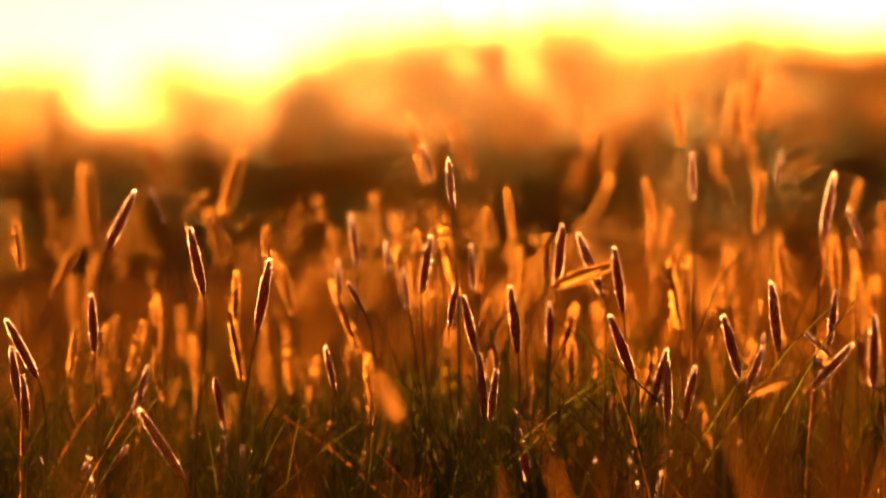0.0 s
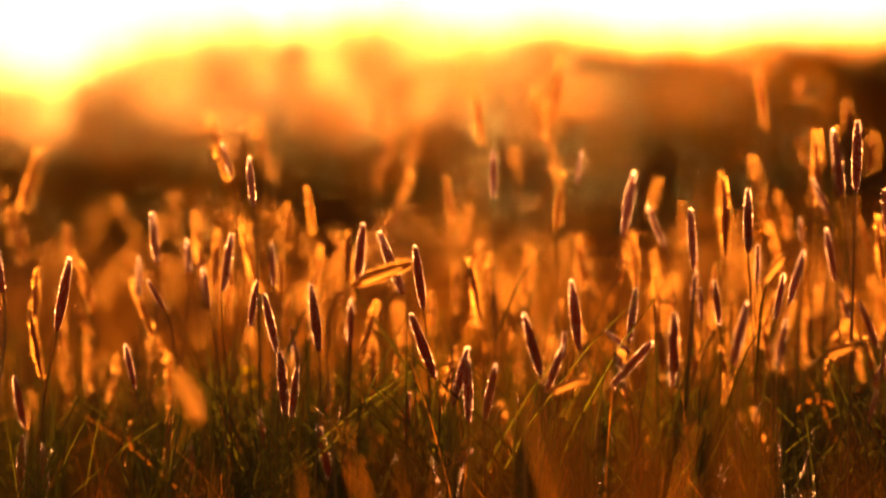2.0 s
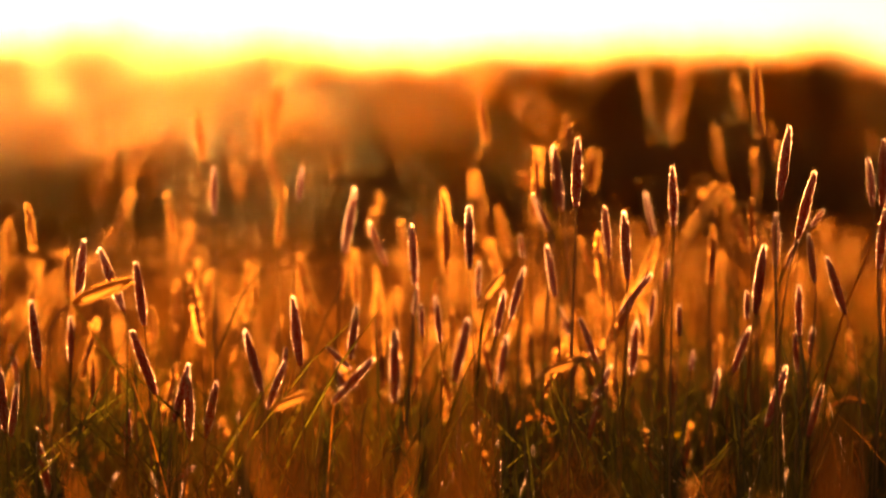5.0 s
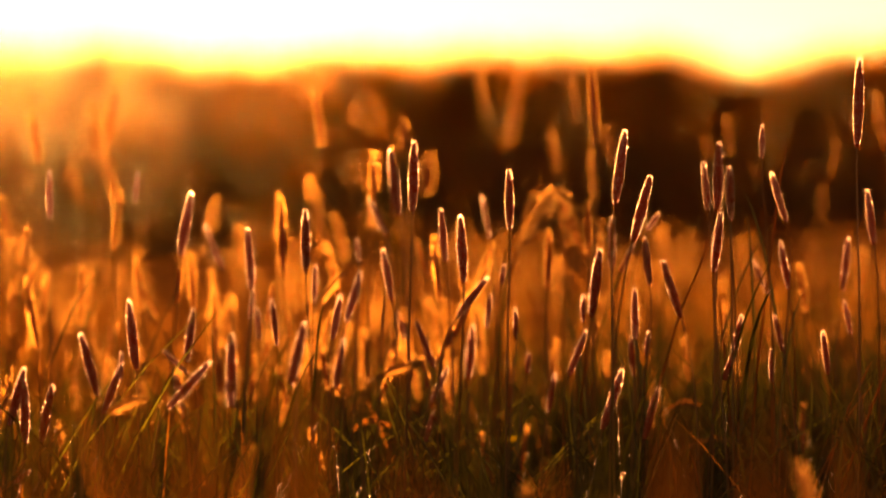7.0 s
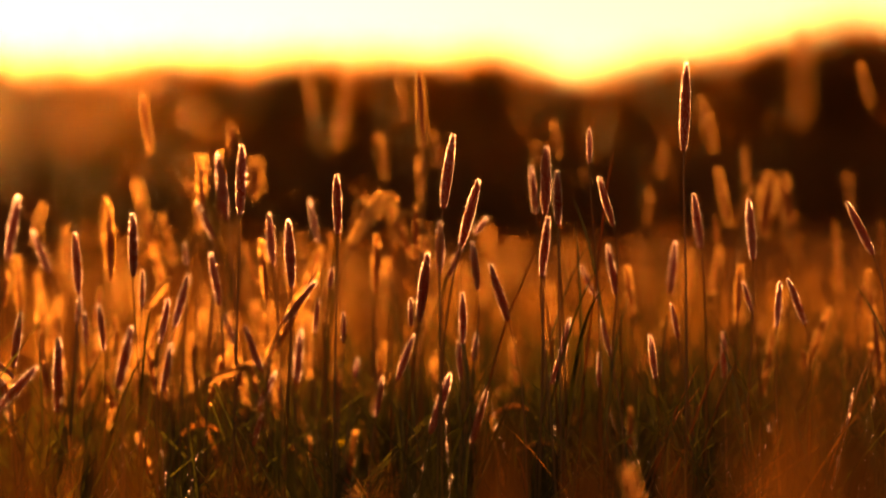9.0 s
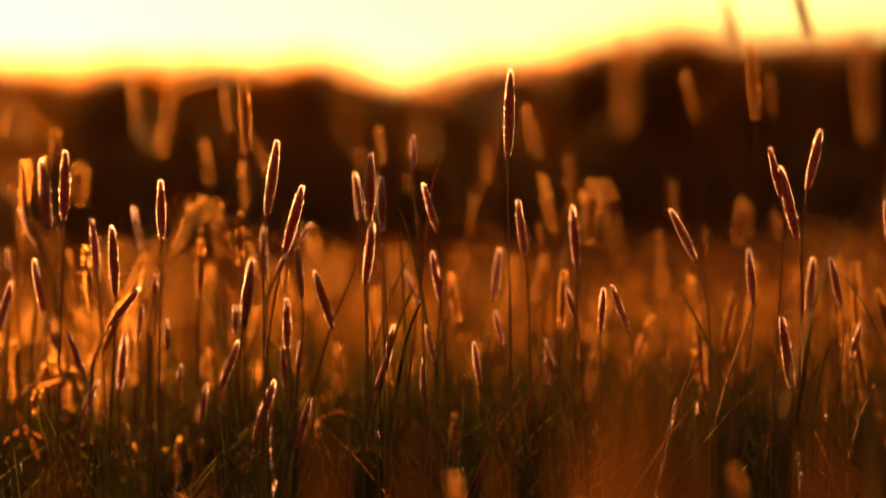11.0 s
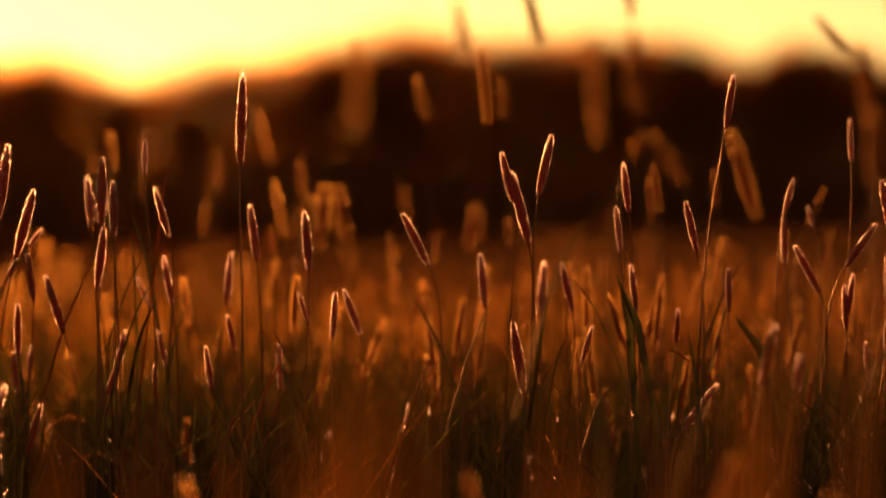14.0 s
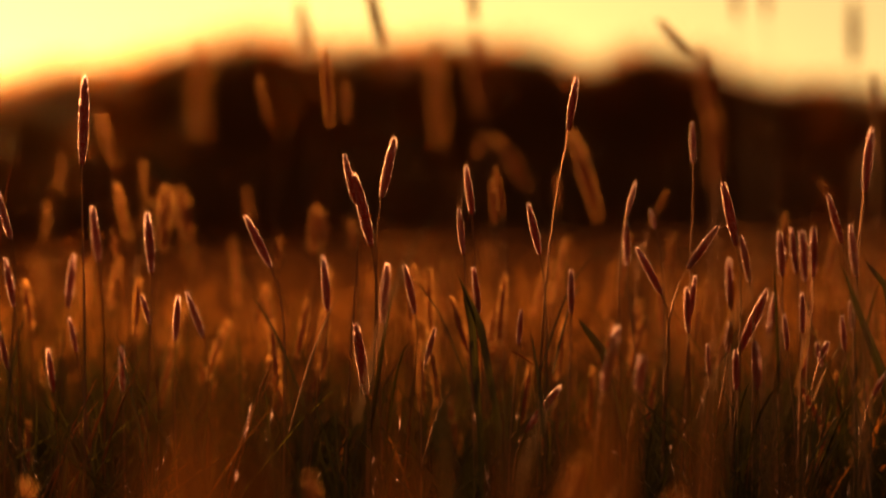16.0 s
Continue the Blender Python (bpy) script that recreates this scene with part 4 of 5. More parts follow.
stalk(0.4271, 3.1071, 0.2515, 0.4596, 3.0972, 0.2621, 0.0074, 2)
stalk(0.5527, 3.6740, 0.2109, 0.5679, 3.6746, 0.2407, 0.0061)
stalk(0.6350, 3.5481, 0.2057, 0.6401, 3.5442, 0.2395, 0.0063)
stalk(0.6707, 3.4876, 0.1938, 0.6889, 3.4945, 0.2433, 0.0097)
stalk(0.5395, 3.6191, 0.1787, 0.5473, 3.6218, 0.2055, 0.0059)
stalk(0.6360, 3.6606, 0.2360, 0.6383, 3.6599, 0.2534, 0.0059)
stalk(0.5562, 3.8552, 0.2616, 0.5486, 3.8567, 0.2876, 0.0062)
stalk(0.6032, 3.7856, 0.2271, 0.6064, 3.7733, 0.2761, 0.0090)
stalk(0.7514, 3.6979, 0.3626, 0.7614, 3.6913, 0.3777, 0.0060)
stalk(0.7352, 3.4745, 0.2880, 0.7207, 3.4800, 0.3356, 0.0092)
stalk(0.7768, 3.5198, 0.3789, 0.7777, 3.5193, 0.4359, 0.0105)
stalk(0.7648, 3.4154, 0.3687, 0.7662, 3.4234, 0.4134, 0.0082)
stalk(0.8049, 3.6866, 0.3803, 0.8014, 3.6897, 0.4233, 0.0079)
stalk(0.7622, 3.4687, 0.3261, 0.7658, 3.4586, 0.3760, 0.0092)
stalk(1.0161, 4.5317, 0.4495, 1.0094, 4.5303, 0.4899, 0.0075, 1)
stalk(1.0777, 4.9145, 0.4511, 1.0720, 4.9195, 0.4781, 0.0080, 1)
stalk(0.8016, 3.4598, 0.4213, 0.8017, 3.4601, 0.4499, 0.0057)
stalk(0.8333, 3.5068, 0.3692, 0.8192, 3.4994, 0.4101, 0.0078)
stalk(1.0883, 4.7058, 0.4211, 1.0828, 4.7106, 0.4406, 0.0077, 1)
stalk(0.8356, 3.5063, 0.3113, 0.8302, 3.5146, 0.3524, 0.0076)
stalk(0.8853, 3.7932, 0.3030, 0.8700, 3.7895, 0.3343, 0.0063)
stalk(0.7886, 3.5171, 0.2533, 0.7973, 3.5160, 0.2895, 0.0068)
stalk(0.7701, 3.4670, 0.2357, 0.7826, 3.4620, 0.2691, 0.0066)
stalk(0.8536, 3.3427, 0.4294, 0.8583, 3.3520, 0.5004, 0.0102)
stalk(1.2294, 4.6709, 0.4598, 1.2123, 4.6692, 0.5210, 0.0117, 1)
stalk(1.2200, 4.8811, 0.4375, 1.2208, 4.8758, 0.4744, 0.0080, 1)
stalk(1.1543, 4.6900, 0.3758, 1.1574, 4.6890, 0.4146, 0.0077, 1)
stalk(0.9195, 3.5417, 0.3499, 0.9166, 3.5537, 0.3966, 0.0086)
stalk(1.1116, 4.1668, 0.3730, 1.0974, 4.1582, 0.4305, 0.0108, 1)
stalk(1.3176, 4.8557, 0.4239, 1.3128, 4.8482, 0.4674, 0.0080, 1)
stalk(0.9351, 3.4262, 0.3404, 0.9322, 3.4301, 0.3903, 0.0092)
stalk(1.3292, 4.8525, 0.4037, 1.3407, 4.8564, 0.4375, 0.0080, 1)
stalk(1.3647, 4.8426, 0.3768, 1.3422, 4.8493, 0.4373, 0.0119, 1)
stalk(1.0811, 4.0966, 0.3556, 1.0782, 4.0965, 0.3811, 0.0068, 1)
stalk(0.9360, 3.7173, 0.3089, 0.9430, 3.7241, 0.3551, 0.0085)
stalk(0.9006, 3.5465, 0.2716, 0.8959, 3.5520, 0.3009, 0.0059)
stalk(0.9542, 3.4209, 0.2835, 0.9543, 3.4123, 0.3215, 0.0070)
stalk(0.9770, 3.4144, 0.2859, 0.9654, 3.4258, 0.3238, 0.0075)
stalk(0.9476, 3.4777, 0.2969, 0.9397, 3.4759, 0.3210, 0.0058)
stalk(0.8557, 3.4468, 0.2406, 0.8502, 3.4445, 0.2763, 0.0066)
stalk(0.9538, 3.5909, 0.2356, 0.9546, 3.5976, 0.2752, 0.0073)
stalk(0.8216, 3.5096, 0.2316, 0.8213, 3.5085, 0.2606, 0.0058)
stalk(0.8309, 3.5074, 0.2582, 0.8250, 3.5137, 0.2895, 0.0059)
stalk(1.5332, 5.1430, 0.4000, 1.5256, 5.1377, 0.4429, 0.0086, 1)
stalk(1.0313, 3.3984, 0.3452, 1.0135, 3.4131, 0.3879, 0.0088)
stalk(1.2806, 4.2000, 0.3441, 1.2819, 4.1941, 0.3762, 0.0070, 1)
stalk(1.3995, 4.6228, 0.5110, 1.3878, 4.6173, 0.5589, 0.0091, 1)
stalk(0.5764, 2.0194, 0.4117, 0.5763, 2.0192, 0.4565, 0.0062, 1)
stalk(1.2698, 4.6601, 0.2208, 1.2812, 4.6528, 0.2693, 0.0092, 1)
stalk(1.0891, 3.8063, 0.2362, 1.0867, 3.8074, 0.2547, 0.0063, 1)
stalk(1.1959, 3.9884, 0.2888, 1.2028, 3.9923, 0.3166, 0.0067, 1)
stalk(0.7049, 3.4808, 0.1857, 0.7175, 3.4830, 0.2284, 0.0082)
stalk(1.0987, 3.3772, 0.3991, 1.0875, 3.3701, 0.4393, 0.0076)
stalk(1.1119, 3.3729, 0.3634, 1.0970, 3.3718, 0.4228, 0.0105)
stalk(1.1200, 3.3702, 0.4039, 1.1307, 3.3679, 0.4539, 0.0094)
stalk(0.8737, 2.7390, 0.4418, 0.8699, 2.7399, 0.4918, 0.0085, 1)
stalk(0.8257, 2.5531, 0.4392, 0.8248, 2.5561, 0.4627, 0.0043, 1)
stalk(0.6872, 2.1949, 0.4588, 0.6827, 2.1961, 0.4927, 0.0063, 1)
stalk(0.8033, 2.4118, 0.4772, 0.7908, 2.4066, 0.5175, 0.0075, 1)
stalk(0.7560, 2.1722, 0.4126, 0.7509, 2.1669, 0.4647, 0.0068, 1)
stalk(0.7410, 2.0666, 0.4275, 0.7407, 2.0744, 0.4691, 0.0065, 1)
stalk(0.8121, 2.2744, 0.4870, 0.8083, 2.2733, 0.5192, 0.0060, 1)
stalk(1.3023, 4.1112, 0.3691, 1.2983, 4.1177, 0.4068, 0.0070, 1)
stalk(1.0770, 3.3842, 0.3087, 1.0767, 3.3959, 0.3539, 0.0083)
stalk(1.3568, 4.1760, 0.3636, 1.3545, 4.1787, 0.3931, 0.0070, 1)
stalk(1.1914, 3.5804, 0.2934, 1.1963, 3.5837, 0.3465, 0.0098)
stalk(1.1471, 3.3611, 0.3063, 1.1392, 3.3662, 0.3467, 0.0076)
stalk(1.1078, 3.3743, 0.2373, 1.0979, 3.3716, 0.2968, 0.0105)
stalk(1.1380, 3.3098, 0.2647, 1.1480, 3.3131, 0.2941, 0.0056)
stalk(0.8287, 2.3208, 0.4105, 0.8348, 2.3183, 0.4237, 0.0039, 1)
stalk(0.8395, 2.2644, 0.3931, 0.8265, 2.2761, 0.4208, 0.0059, 1)
stalk(1.1920, 3.3454, 0.3896, 1.1862, 3.3433, 0.4300, 0.0075)
stalk(1.1681, 3.2993, 0.3562, 1.1669, 3.3071, 0.3938, 0.0069)
stalk(1.1805, 3.2949, 0.3069, 1.1779, 3.3016, 0.3444, 0.0069)
stalk(1.3945, 3.8483, 0.3874, 1.3927, 3.8515, 0.4286, 0.0076, 1)
stalk(1.3789, 3.7814, 0.3949, 1.3718, 3.7826, 0.4391, 0.0082, 1)
stalk(1.2276, 3.2776, 0.3562, 1.2162, 3.2738, 0.3973, 0.0078)
stalk(1.3453, 3.7234, 0.2933, 1.3577, 3.7235, 0.3224, 0.0063, 1)
stalk(1.2113, 3.2837, 0.2811, 1.2124, 3.2812, 0.3093, 0.0056)
stalk(1.2522, 3.2683, 0.3069, 1.2528, 3.2712, 0.3430, 0.0066)
stalk(1.5871, 4.1811, 0.4058, 1.5831, 4.1756, 0.4416, 0.0072, 1)
stalk(1.2500, 3.2692, 0.4593, 1.2529, 3.2585, 0.5012, 0.0078)
stalk(0.9986, 2.5562, 0.3769, 0.9795, 2.5526, 0.4318, 0.0081, 1)
stalk(1.2345, 3.3300, 0.2063, 1.2639, 3.3268, 0.2442, 0.0087)
stalk(1.4706, 3.7467, 0.2331, 1.4736, 3.7352, 0.2925, 0.0110, 1)
stalk(1.3332, 3.3489, 0.3877, 1.3431, 3.3517, 0.4182, 0.0058)
stalk(1.3543, 3.3993, 0.3466, 1.3524, 3.3973, 0.3858, 0.0072)
stalk(1.3214, 3.2410, 0.3234, 1.3038, 3.2498, 0.3608, 0.0078)
stalk(1.4073, 3.3776, 0.4348, 1.4054, 3.3756, 0.4700, 0.0065)
stalk(1.5617, 3.8598, 0.3852, 1.5781, 3.8556, 0.4187, 0.0069, 1)
stalk(1.3591, 3.1710, 0.3630, 1.3452, 3.1654, 0.4136, 0.0095)
stalk(1.3418, 3.2326, 0.3444, 1.3638, 3.2211, 0.3786, 0.0078)
stalk(1.3891, 3.2125, 0.3327, 1.3859, 3.2230, 0.3702, 0.0070)
stalk(1.3840, 3.3282, 0.3033, 1.3855, 3.3217, 0.3371, 0.0062)
stalk(1.7621, 4.2970, 0.3395, 1.7661, 4.2987, 0.3799, 0.0074, 1)
stalk(1.5063, 3.5250, 0.3055, 1.5024, 3.5223, 0.3516, 0.0085)
stalk(1.3822, 3.3289, 0.2888, 1.3794, 3.3259, 0.3274, 0.0071)
stalk(1.4021, 3.2630, 0.2755, 1.4173, 3.2422, 0.3255, 0.0100)
stalk(1.5616, 3.5684, 0.2840, 1.5631, 3.5588, 0.3179, 0.0063)
stalk(1.4151, 3.3151, 0.2792, 1.4159, 3.3195, 0.2984, 0.0058)
stalk(1.4173, 3.2002, 0.2766, 1.4171, 3.2056, 0.3056, 0.0056)
stalk(1.3781, 3.2732, 0.2541, 1.3783, 3.2774, 0.2801, 0.0057)
stalk(1.3990, 3.2643, 0.2423, 1.3996, 3.2692, 0.2730, 0.0057)
stalk(1.4385, 3.3050, 0.2455, 1.4393, 3.3130, 0.2791, 0.0062)
stalk(1.6535, 3.7444, 0.3353, 1.6518, 3.7338, 0.3954, 0.0111, 1)
stalk(1.4893, 3.3423, 0.3393, 1.4855, 3.3458, 0.3784, 0.0072)
stalk(1.5672, 3.4983, 0.3311, 1.5648, 3.4993, 0.3772, 0.0085)
stalk(1.6529, 3.6700, 0.3463, 1.6534, 3.6712, 0.3839, 0.0069, 1)
stalk(2.0010, 4.3960, 0.4165, 1.9947, 4.4055, 0.4424, 0.0077, 1)
stalk(1.4799, 3.2284, 0.3657, 1.4715, 3.2383, 0.4061, 0.0077)
stalk(1.5129, 3.2716, 0.3371, 1.5128, 3.2829, 0.3805, 0.0080)
stalk(1.5661, 3.3692, 0.4110, 1.5675, 3.3569, 0.4652, 0.0101)
stalk(0.9771, 2.3468, 0.4702, 0.9592, 2.3569, 0.4959, 0.0060, 1)
stalk(0.9386, 2.2251, 0.4253, 0.9342, 2.2313, 0.4708, 0.0072, 1)
stalk(0.8953, 2.1186, 0.3910, 0.8973, 2.1231, 0.4311, 0.0068, 1)
stalk(0.8674, 2.0222, 0.4760, 0.8665, 2.0239, 0.4982, 0.0041, 1)
stalk(0.8813, 2.0161, 0.4774, 0.8822, 2.0195, 0.4983, 0.0038, 1)
stalk(0.9227, 1.9975, 0.4536, 0.9209, 1.9948, 0.4858, 0.0060, 1)
stalk(1.0777, 2.3024, 0.4392, 1.0783, 2.3077, 0.4632, 0.0044, 1)
stalk(1.5336, 3.3222, 0.2881, 1.5308, 3.3221, 0.3149, 0.0059)
stalk(1.5092, 3.3333, 0.2587, 1.5053, 3.3364, 0.2807, 0.0059)
stalk(1.2457, 3.9731, 0.2123, 1.2541, 3.9775, 0.2456, 0.0067, 1)
stalk(1.4537, 3.6137, 0.2265, 1.4527, 3.6182, 0.2629, 0.0067)
stalk(1.3982, 3.4423, 0.3789, 1.3929, 3.4425, 0.3963, 0.0059)
stalk(0.2933, 3.9481, 0.3429, 0.2960, 3.9422, 0.3851, 0.0078, 1)
stalk(0.3882, 3.8758, 0.3274, 0.3724, 3.8736, 0.3664, 0.0077)
stalk(0.3526, 3.9433, 0.2953, 0.3554, 3.9451, 0.3270, 0.0063, 1)
stalk(0.3949, 3.6943, 0.2837, 0.3981, 3.7002, 0.3085, 0.0059)
stalk(0.4689, 3.6857, 0.2239, 0.4774, 3.6932, 0.2660, 0.0079)
stalk(0.7390, 3.6411, 0.2487, 0.7412, 3.6394, 0.2736, 0.0059)
stalk(0.7322, 3.7627, 0.3277, 0.7318, 3.7605, 0.3739, 0.0085)
stalk(-0.0504, 3.8948, 0.3037, -0.0530, 3.8998, 0.3349, 0.0062)
stalk(-0.0298, 3.6044, 0.2782, -0.0346, 3.6006, 0.3120, 0.0063)
stalk(-0.0181, 3.6590, 0.2918, -0.0107, 3.6569, 0.3407, 0.0091)
stalk(-0.0104, 3.8951, 0.3922, -0.0192, 3.8872, 0.4233, 0.0062)

stalk(1.1125, 2.8399, 0.2573, 1.1209, 2.8323, 0.3023, 0.0090)
stalk(1.3592, 3.7620, 0.2766, 1.3705, 3.7536, 0.3222, 0.0129, 1)
stalk(1.3723, 3.2197, 0.2742, 1.3721, 3.2155, 0.2991, 0.0066)
stalk(1.3394, 3.1251, 0.2469, 1.3374, 3.1216, 0.2788, 0.0068)
stalk(1.3747, 3.1643, 0.2454, 1.3710, 3.1615, 0.2846, 0.0074)
stalk(1.5267, 3.4798, 0.2932, 1.5274, 3.4751, 0.3212, 0.0082)
stalk(1.3880, 3.1038, 0.2924, 1.3863, 3.1001, 0.3242, 0.0055)
stalk(1.4188, 3.0898, 0.2788, 1.4151, 3.0871, 0.3061, 0.0059)
stalk(1.4415, 3.1894, 0.2673, 1.4462, 3.1828, 0.2838, 0.0066)
stalk(1.0991, 2.7376, 0.2604, 1.1013, 2.7324, 0.2842, 0.0079)
stalk(1.4947, 3.3847, 0.3367, 1.4908, 3.3820, 0.3753, 0.0089)
stalk(1.5399, 3.4192, 0.3365, 1.5383, 3.4156, 0.3791, 0.0080)
stalk(1.3970, 2.9897, 0.2458, 1.4044, 2.9818, 0.2635, 0.0053)
stalk(0.8219, 4.3226, 0.4551, 0.8188, 4.3191, 0.5155, 0.0118, 1)
stalk(1.3497, 4.2928, 0.3583, 1.3508, 4.2883, 0.4065, 0.0145, 1)
stalk(1.3932, 4.3840, 0.3708, 1.3879, 4.3814, 0.4046, 0.0111, 1)
stalk(0.7645, 3.4155, 0.3743, 0.7627, 3.4118, 0.4136, 0.0080)
stalk(0.5882, 3.8048, 0.2569, 0.6262, 3.7947, 0.3343, 0.0093, 1)
stalk(0.5855, 3.8558, 0.2411, 0.6133, 3.8474, 0.3038, 0.0084, 1)
stalk(0.6931, 4.6486, 0.4055, 0.6975, 4.6439, 0.4500, 0.0189, 1)
stalk(0.6153, 4.2557, 0.4478, 0.6107, 4.2524, 0.4765, 0.0127, 1)
stalk(0.5364, 3.9134, 0.3667, 0.5322, 3.9100, 0.4366, 0.0095, 1)
stalk(0.5371, 3.8123, 0.3766, 0.5376, 3.8082, 0.4375, 0.0083, 1)
stalk(0.7138, 4.1389, 0.3509, 0.7436, 4.1296, 0.4043, 0.0135, 1)
stalk(-0.2396, 4.5938, 0.3635, -0.2209, 4.5907, 0.4288, 0.0160, 1)
stalk(-0.4300, 5.1822, 0.3222, -0.4400, 5.1773, 0.4194, 0.0209, 1)
stalk(-0.2571, 4.9934, 0.3031, -0.2755, 4.9884, 0.3687, 0.0201, 1)
stalk(-0.8675, 9.4604, 0.5085, -0.8768, 9.4535, 0.6731, 0.0300, 1)
stalk(-0.1792, 4.3964, 0.3028, -0.1837, 4.3922, 0.3488, 0.0118, 1)
stalk(-0.1450, 4.0974, 0.2621, -0.1569, 4.0930, 0.3116, 0.0099, 1)
stalk(-0.3436, 5.1886, 0.4195, -0.3627, 5.1833, 0.4507, 0.0181, 1)
stalk(1.2212, 4.4349, 0.3622, 1.2272, 4.4291, 0.4298, 0.0185, 1)
stalk(1.2779, 4.5229, 0.3750, 1.2678, 4.5216, 0.4315, 0.0164, 1)
green_leaf(1.4266, 3.0311, 0.2576, 1.3960, 3.0453, 0.3469, 0.0075)
green_leaf(1.2224, 3.1190, 0.2787, 1.2031, 3.1265, 0.3056, 0.0072)
green_leaf(1.1485, 3.2002, 0.2967, 1.1313, 3.2063, 0.3378, 0.0064)
green_leaf(1.4913, 3.1664, 0.3305, 1.4754, 3.1739, 0.3515, 0.0056)
green_leaf(1.1416, 3.2026, 0.3017, 1.1344, 3.2052, 0.3290, 0.0064)

straw(0.7352, 3.4745, 0.2952, 0.7561, 3.4700, 0.3452, 0.0011)
straw(0.8286, 3.5079, 0.4079, 0.8342, 3.5066, 0.4417, 0.0011)
straw(0.9039, 3.4345, 0.2502, 0.9200, 3.4302, 0.2787, 0.0011)
straw(0.9085, 3.4333, 0.2264, 0.9291, 3.4278, 0.2740, 0.0011)
straw(1.0307, 3.4540, 0.2201, 1.0536, 3.4471, 0.2634, 0.0011)
straw(0.8609, 3.3925, 0.2110, 0.8789, 3.3879, 0.2344, 0.0011)
straw(0.7801, 3.5190, 0.2799, 0.7768, 3.5198, 0.3040, 0.0011)
straw(0.0243, 3.5514, 0.1262, 0.0195, 3.5514, 0.1524, 0.0011)
straw(-0.1155, 3.6026, 0.1447, -0.1034, 3.6030, 0.1664, 0.0011)
straw(1.2416, 3.3839, 0.2742, 1.2280, 3.3888, 0.2452, 0.0011)
straw(1.4238, 3.2536, 0.0952, 1.4303, 3.2507, 0.1142, 0.0011)
straw(0.8594, 3.3929, 0.2157, 0.8776, 3.3882, 0.2533, 0.0011)
straw(1.0223, 3.4012, 0.2417, 1.0360, 3.3970, 0.2751, 0.0011)
straw(0.2638, 3.4900, 0.1310, 0.2695, 3.4896, 0.1554, 0.0011)
straw(0.3279, 3.4846, 0.1310, 0.3302, 3.4844, 0.1554, 0.0011)
straw(0.7383, 3.4212, 0.1544, 0.7314, 3.4227, 0.1778, 0.0011)
nodding_spike(0.7343, 4.0268, 0.4059, 0.7003, 4.0317, 0.3554, 0.0085)
nodding_spike(0.7440, 4.0961, 0.4040, 0.7771, 4.0906, 0.3232, 0.0075)
nodding_spike(0.7400, 4.2, 0.4060, 0.7180, 4.21, 0.3300, 0.0075)
nodding_spike(0.7480, 4.15, 0.3990, 0.7660, 4.16, 0.3050, 0.0070)
nodding_spike(0.7520, 4.05, 0.3900, 0.7900, 4.06, 0.3350, 0.0060)
nodding_spike(1.2885, 4.6550, 0.4274, 1.3132, 4.6480, 0.3564, 0.0080)
nodding_spike(1.2860, 4.7, 0.4230, 1.2600, 4.71, 0.3700, 0.0070)
nodding_spike(0.1075, 4.8288, 0.3435, 0.0751, 4.8294, 0.3047, 0.0080)
nodding_spike(0.1030, 4.6431, 0.3502, 0.0627, 4.6438, 0.3129, 0.0080)
feather_leaf(0.5428, 3.8572, 0.1800, 0.5082, 3.8619, 0.1763)
feather_leaf(0.7623, 3.6956, 0.1956, 0.7984, 3.6880, 0.2043)
feather_leaf(0.8063, 3.8108, 0.1588, 0.8573, 3.7996, 0.1646)
feather_leaf(1.2095, 3.9843, 0.1956, 1.2733, 3.9643, 0.2022)
flower(-0.0127, 4.3125, 0.1765)
flower(0.0046, 4.3125, 0.1973)
flower(0.0094, 4.3909, 0.1793)
flower(0.6634, 3.9030, 0.1629)

# stalks farther back, thinning out into the field
back = random.Random(31)
far_v, far_f, far_slot = [], [], []


def gather(verts, faces, slot):
    o = len(far_v)
    far_v.extend(verts)
    far_f.extend(tuple(o + i for i in q) for q in faces)
    far_slot.extend([slot] * len(faces))


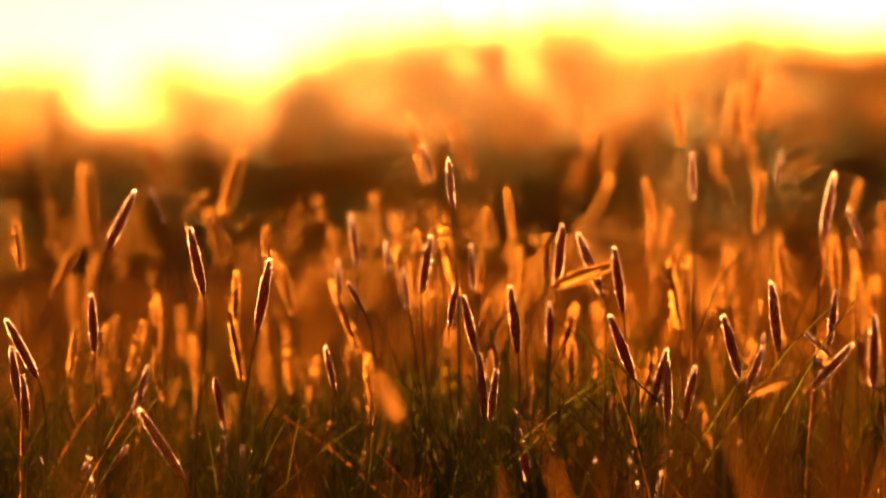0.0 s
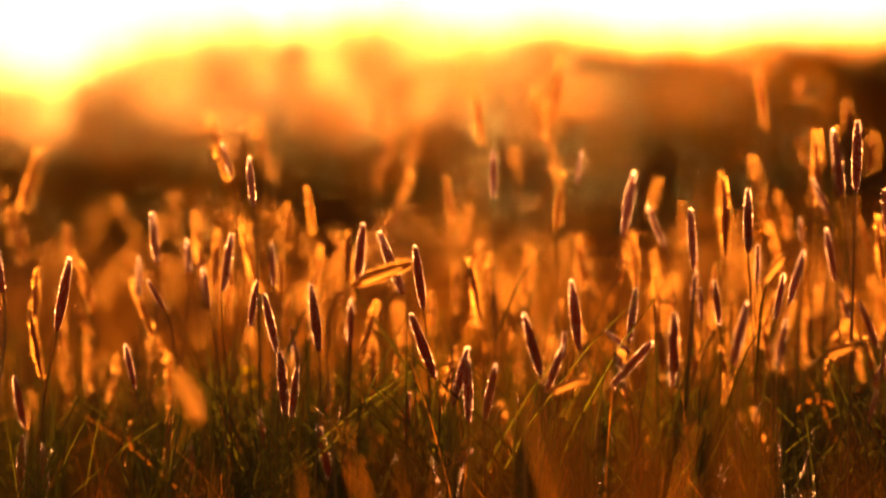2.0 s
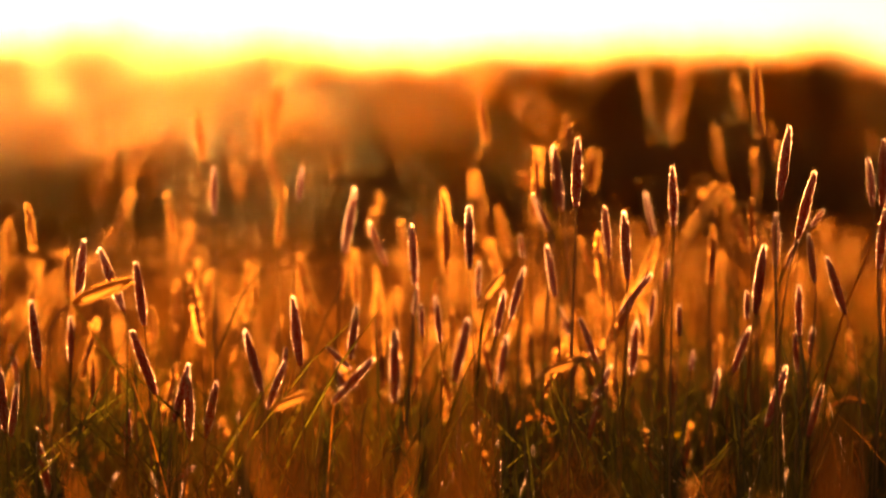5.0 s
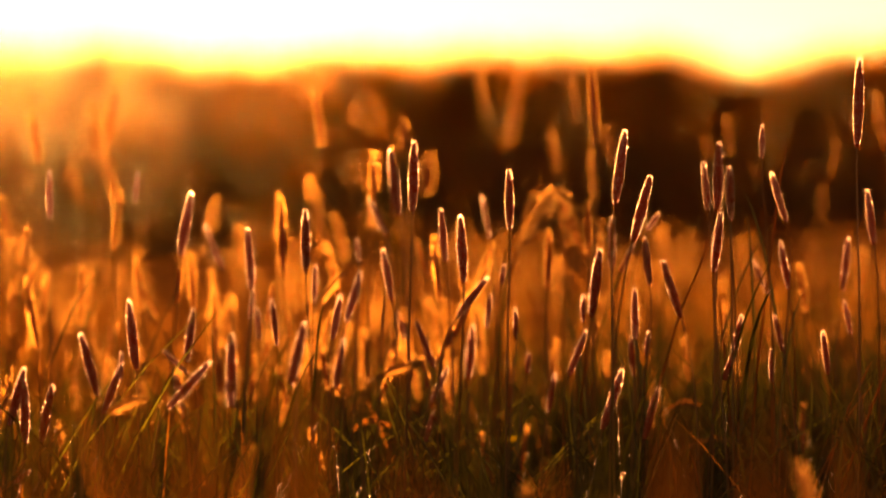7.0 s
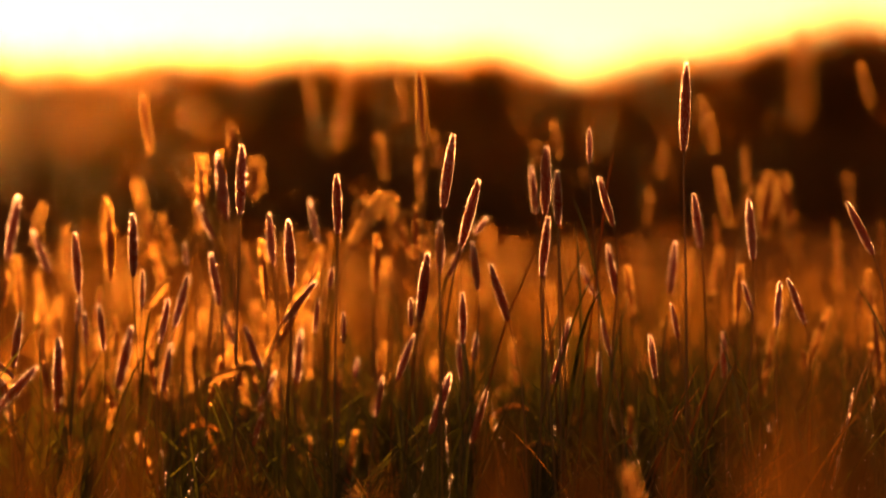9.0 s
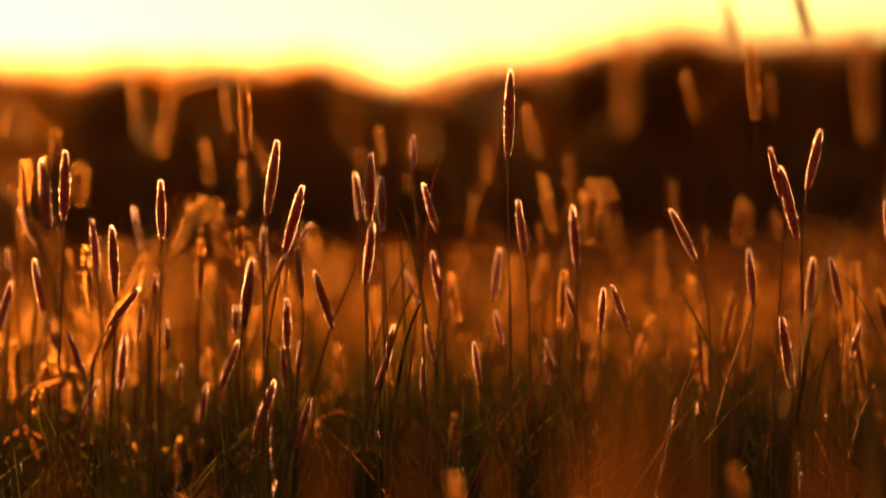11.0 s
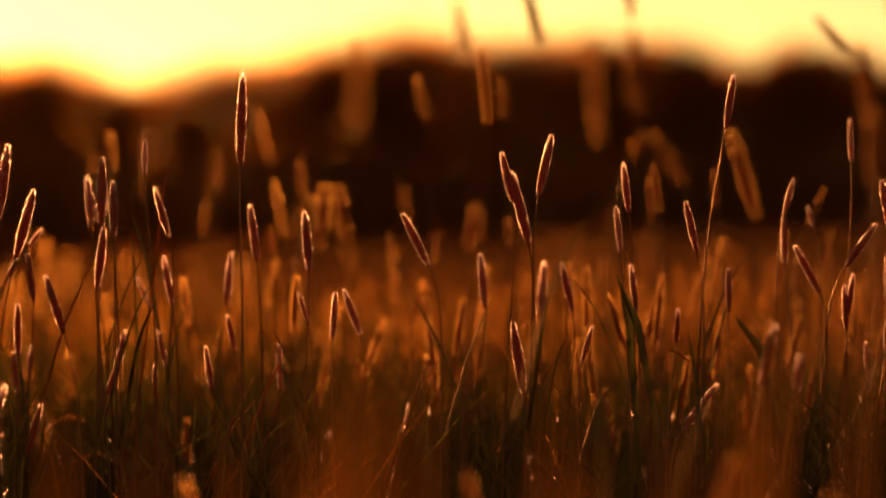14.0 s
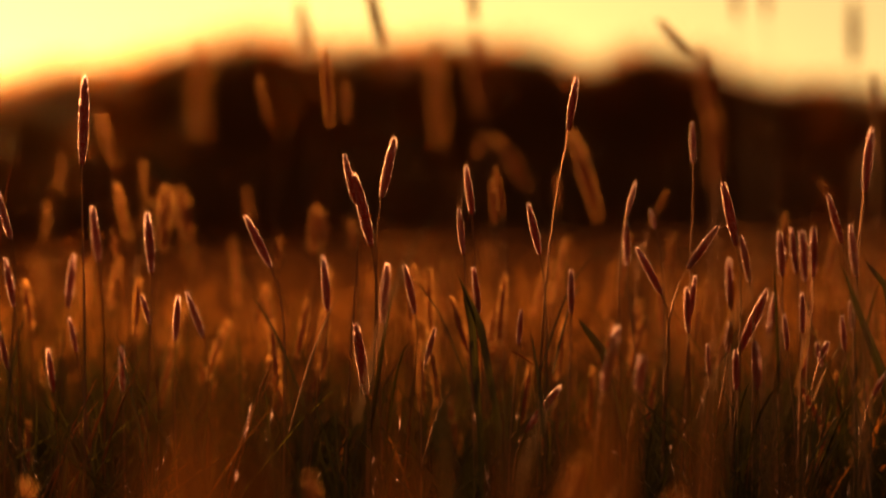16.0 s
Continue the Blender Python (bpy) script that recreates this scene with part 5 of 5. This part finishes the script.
for k in range(430):
    d, a = (3.9 + 5.5 * back.random() ** 1.5 if k < 170 else back.uniform(7, 17) if k < 270 else back.uniform(3.8, 5.0)), radians(back.uniform(-6.5, 26) if k < 340 else back.uniform(7, 26))
    drop = back.uniform(-0.004, 0.032) if k < 170 else back.uniform(-0.006, 0.016) if k < 270 else back.uniform(0.004, 0.05)
    x, y = d * math.sin(a), d * math.cos(a)
    tip = EYE - (drop - 0.012 * a) * d
    long = back.uniform(0.045, 0.07) * (0.75 + d / 14)
    lean = back.gauss(0, 0.2)
    base, top = Vector((x, y, tip - long)), Vector((x + lean * long, y + back.uniform(-0.2, 0.2) * long, tip))
    wide = back.uniform(0.008, 0.011) * (0.75 + d / 14)
    turn = Vector((0, 0, 1)).rotation_difference(top - base).to_matrix()
    foot = Vector((x - lean * 0.04, y, ground_z(x, y)))
    v, f = tube([base, base.lerp(foot, 0.3) + Vector((-lean * 0.01, 0, 0)), foot], [0.0006, 0.0009, 0.0012], 4)
    gather(v, f, 0)
    for me, slot in zip(FAR_SPIKES[k % 4], (1, 2)):
        pts = [base + turn @ Vector((p.co.x * wide / 2, p.co.y * wide / 2, p.co.z * long)) for p in me.vertices]
        gather(pts, [tuple(q.vertices) for q in me.polygons], slot)
far_mesh = mesh_of("far_seed_stalks", far_v, far_f, STEM)
far_mesh.materials.append(HEAD)
far_mesh.materials.append(GLOW_HAIR)
far_mesh.polygons.foreach_set("material_index", far_slot)
tagged(new("far_seed_stalks", far_mesh), "golden foxtail stalks thinning out into the field", "grass", kind="stuff")

# the nearest stalks, well inside the near limit of sharpness
near = random.Random(77)
for k in range(7):
    d, a = near.uniform(1.9, 2.6), radians(near.uniform(8, 26))
    drop = near.uniform(0.05, 0.07)
    x, y = d * math.sin(a), d * math.cos(a)
    tip = EYE - (drop - 0.012 * a) * d
    long = near.uniform(0.035, 0.055)
    lean = near.uniform(-0.35, 0.35)
    stalk(x, y, tip - long, x + lean * long, y + near.uniform(-0.2, 0.2) * long, tip, near.uniform(0.006, 0.0085), 1)
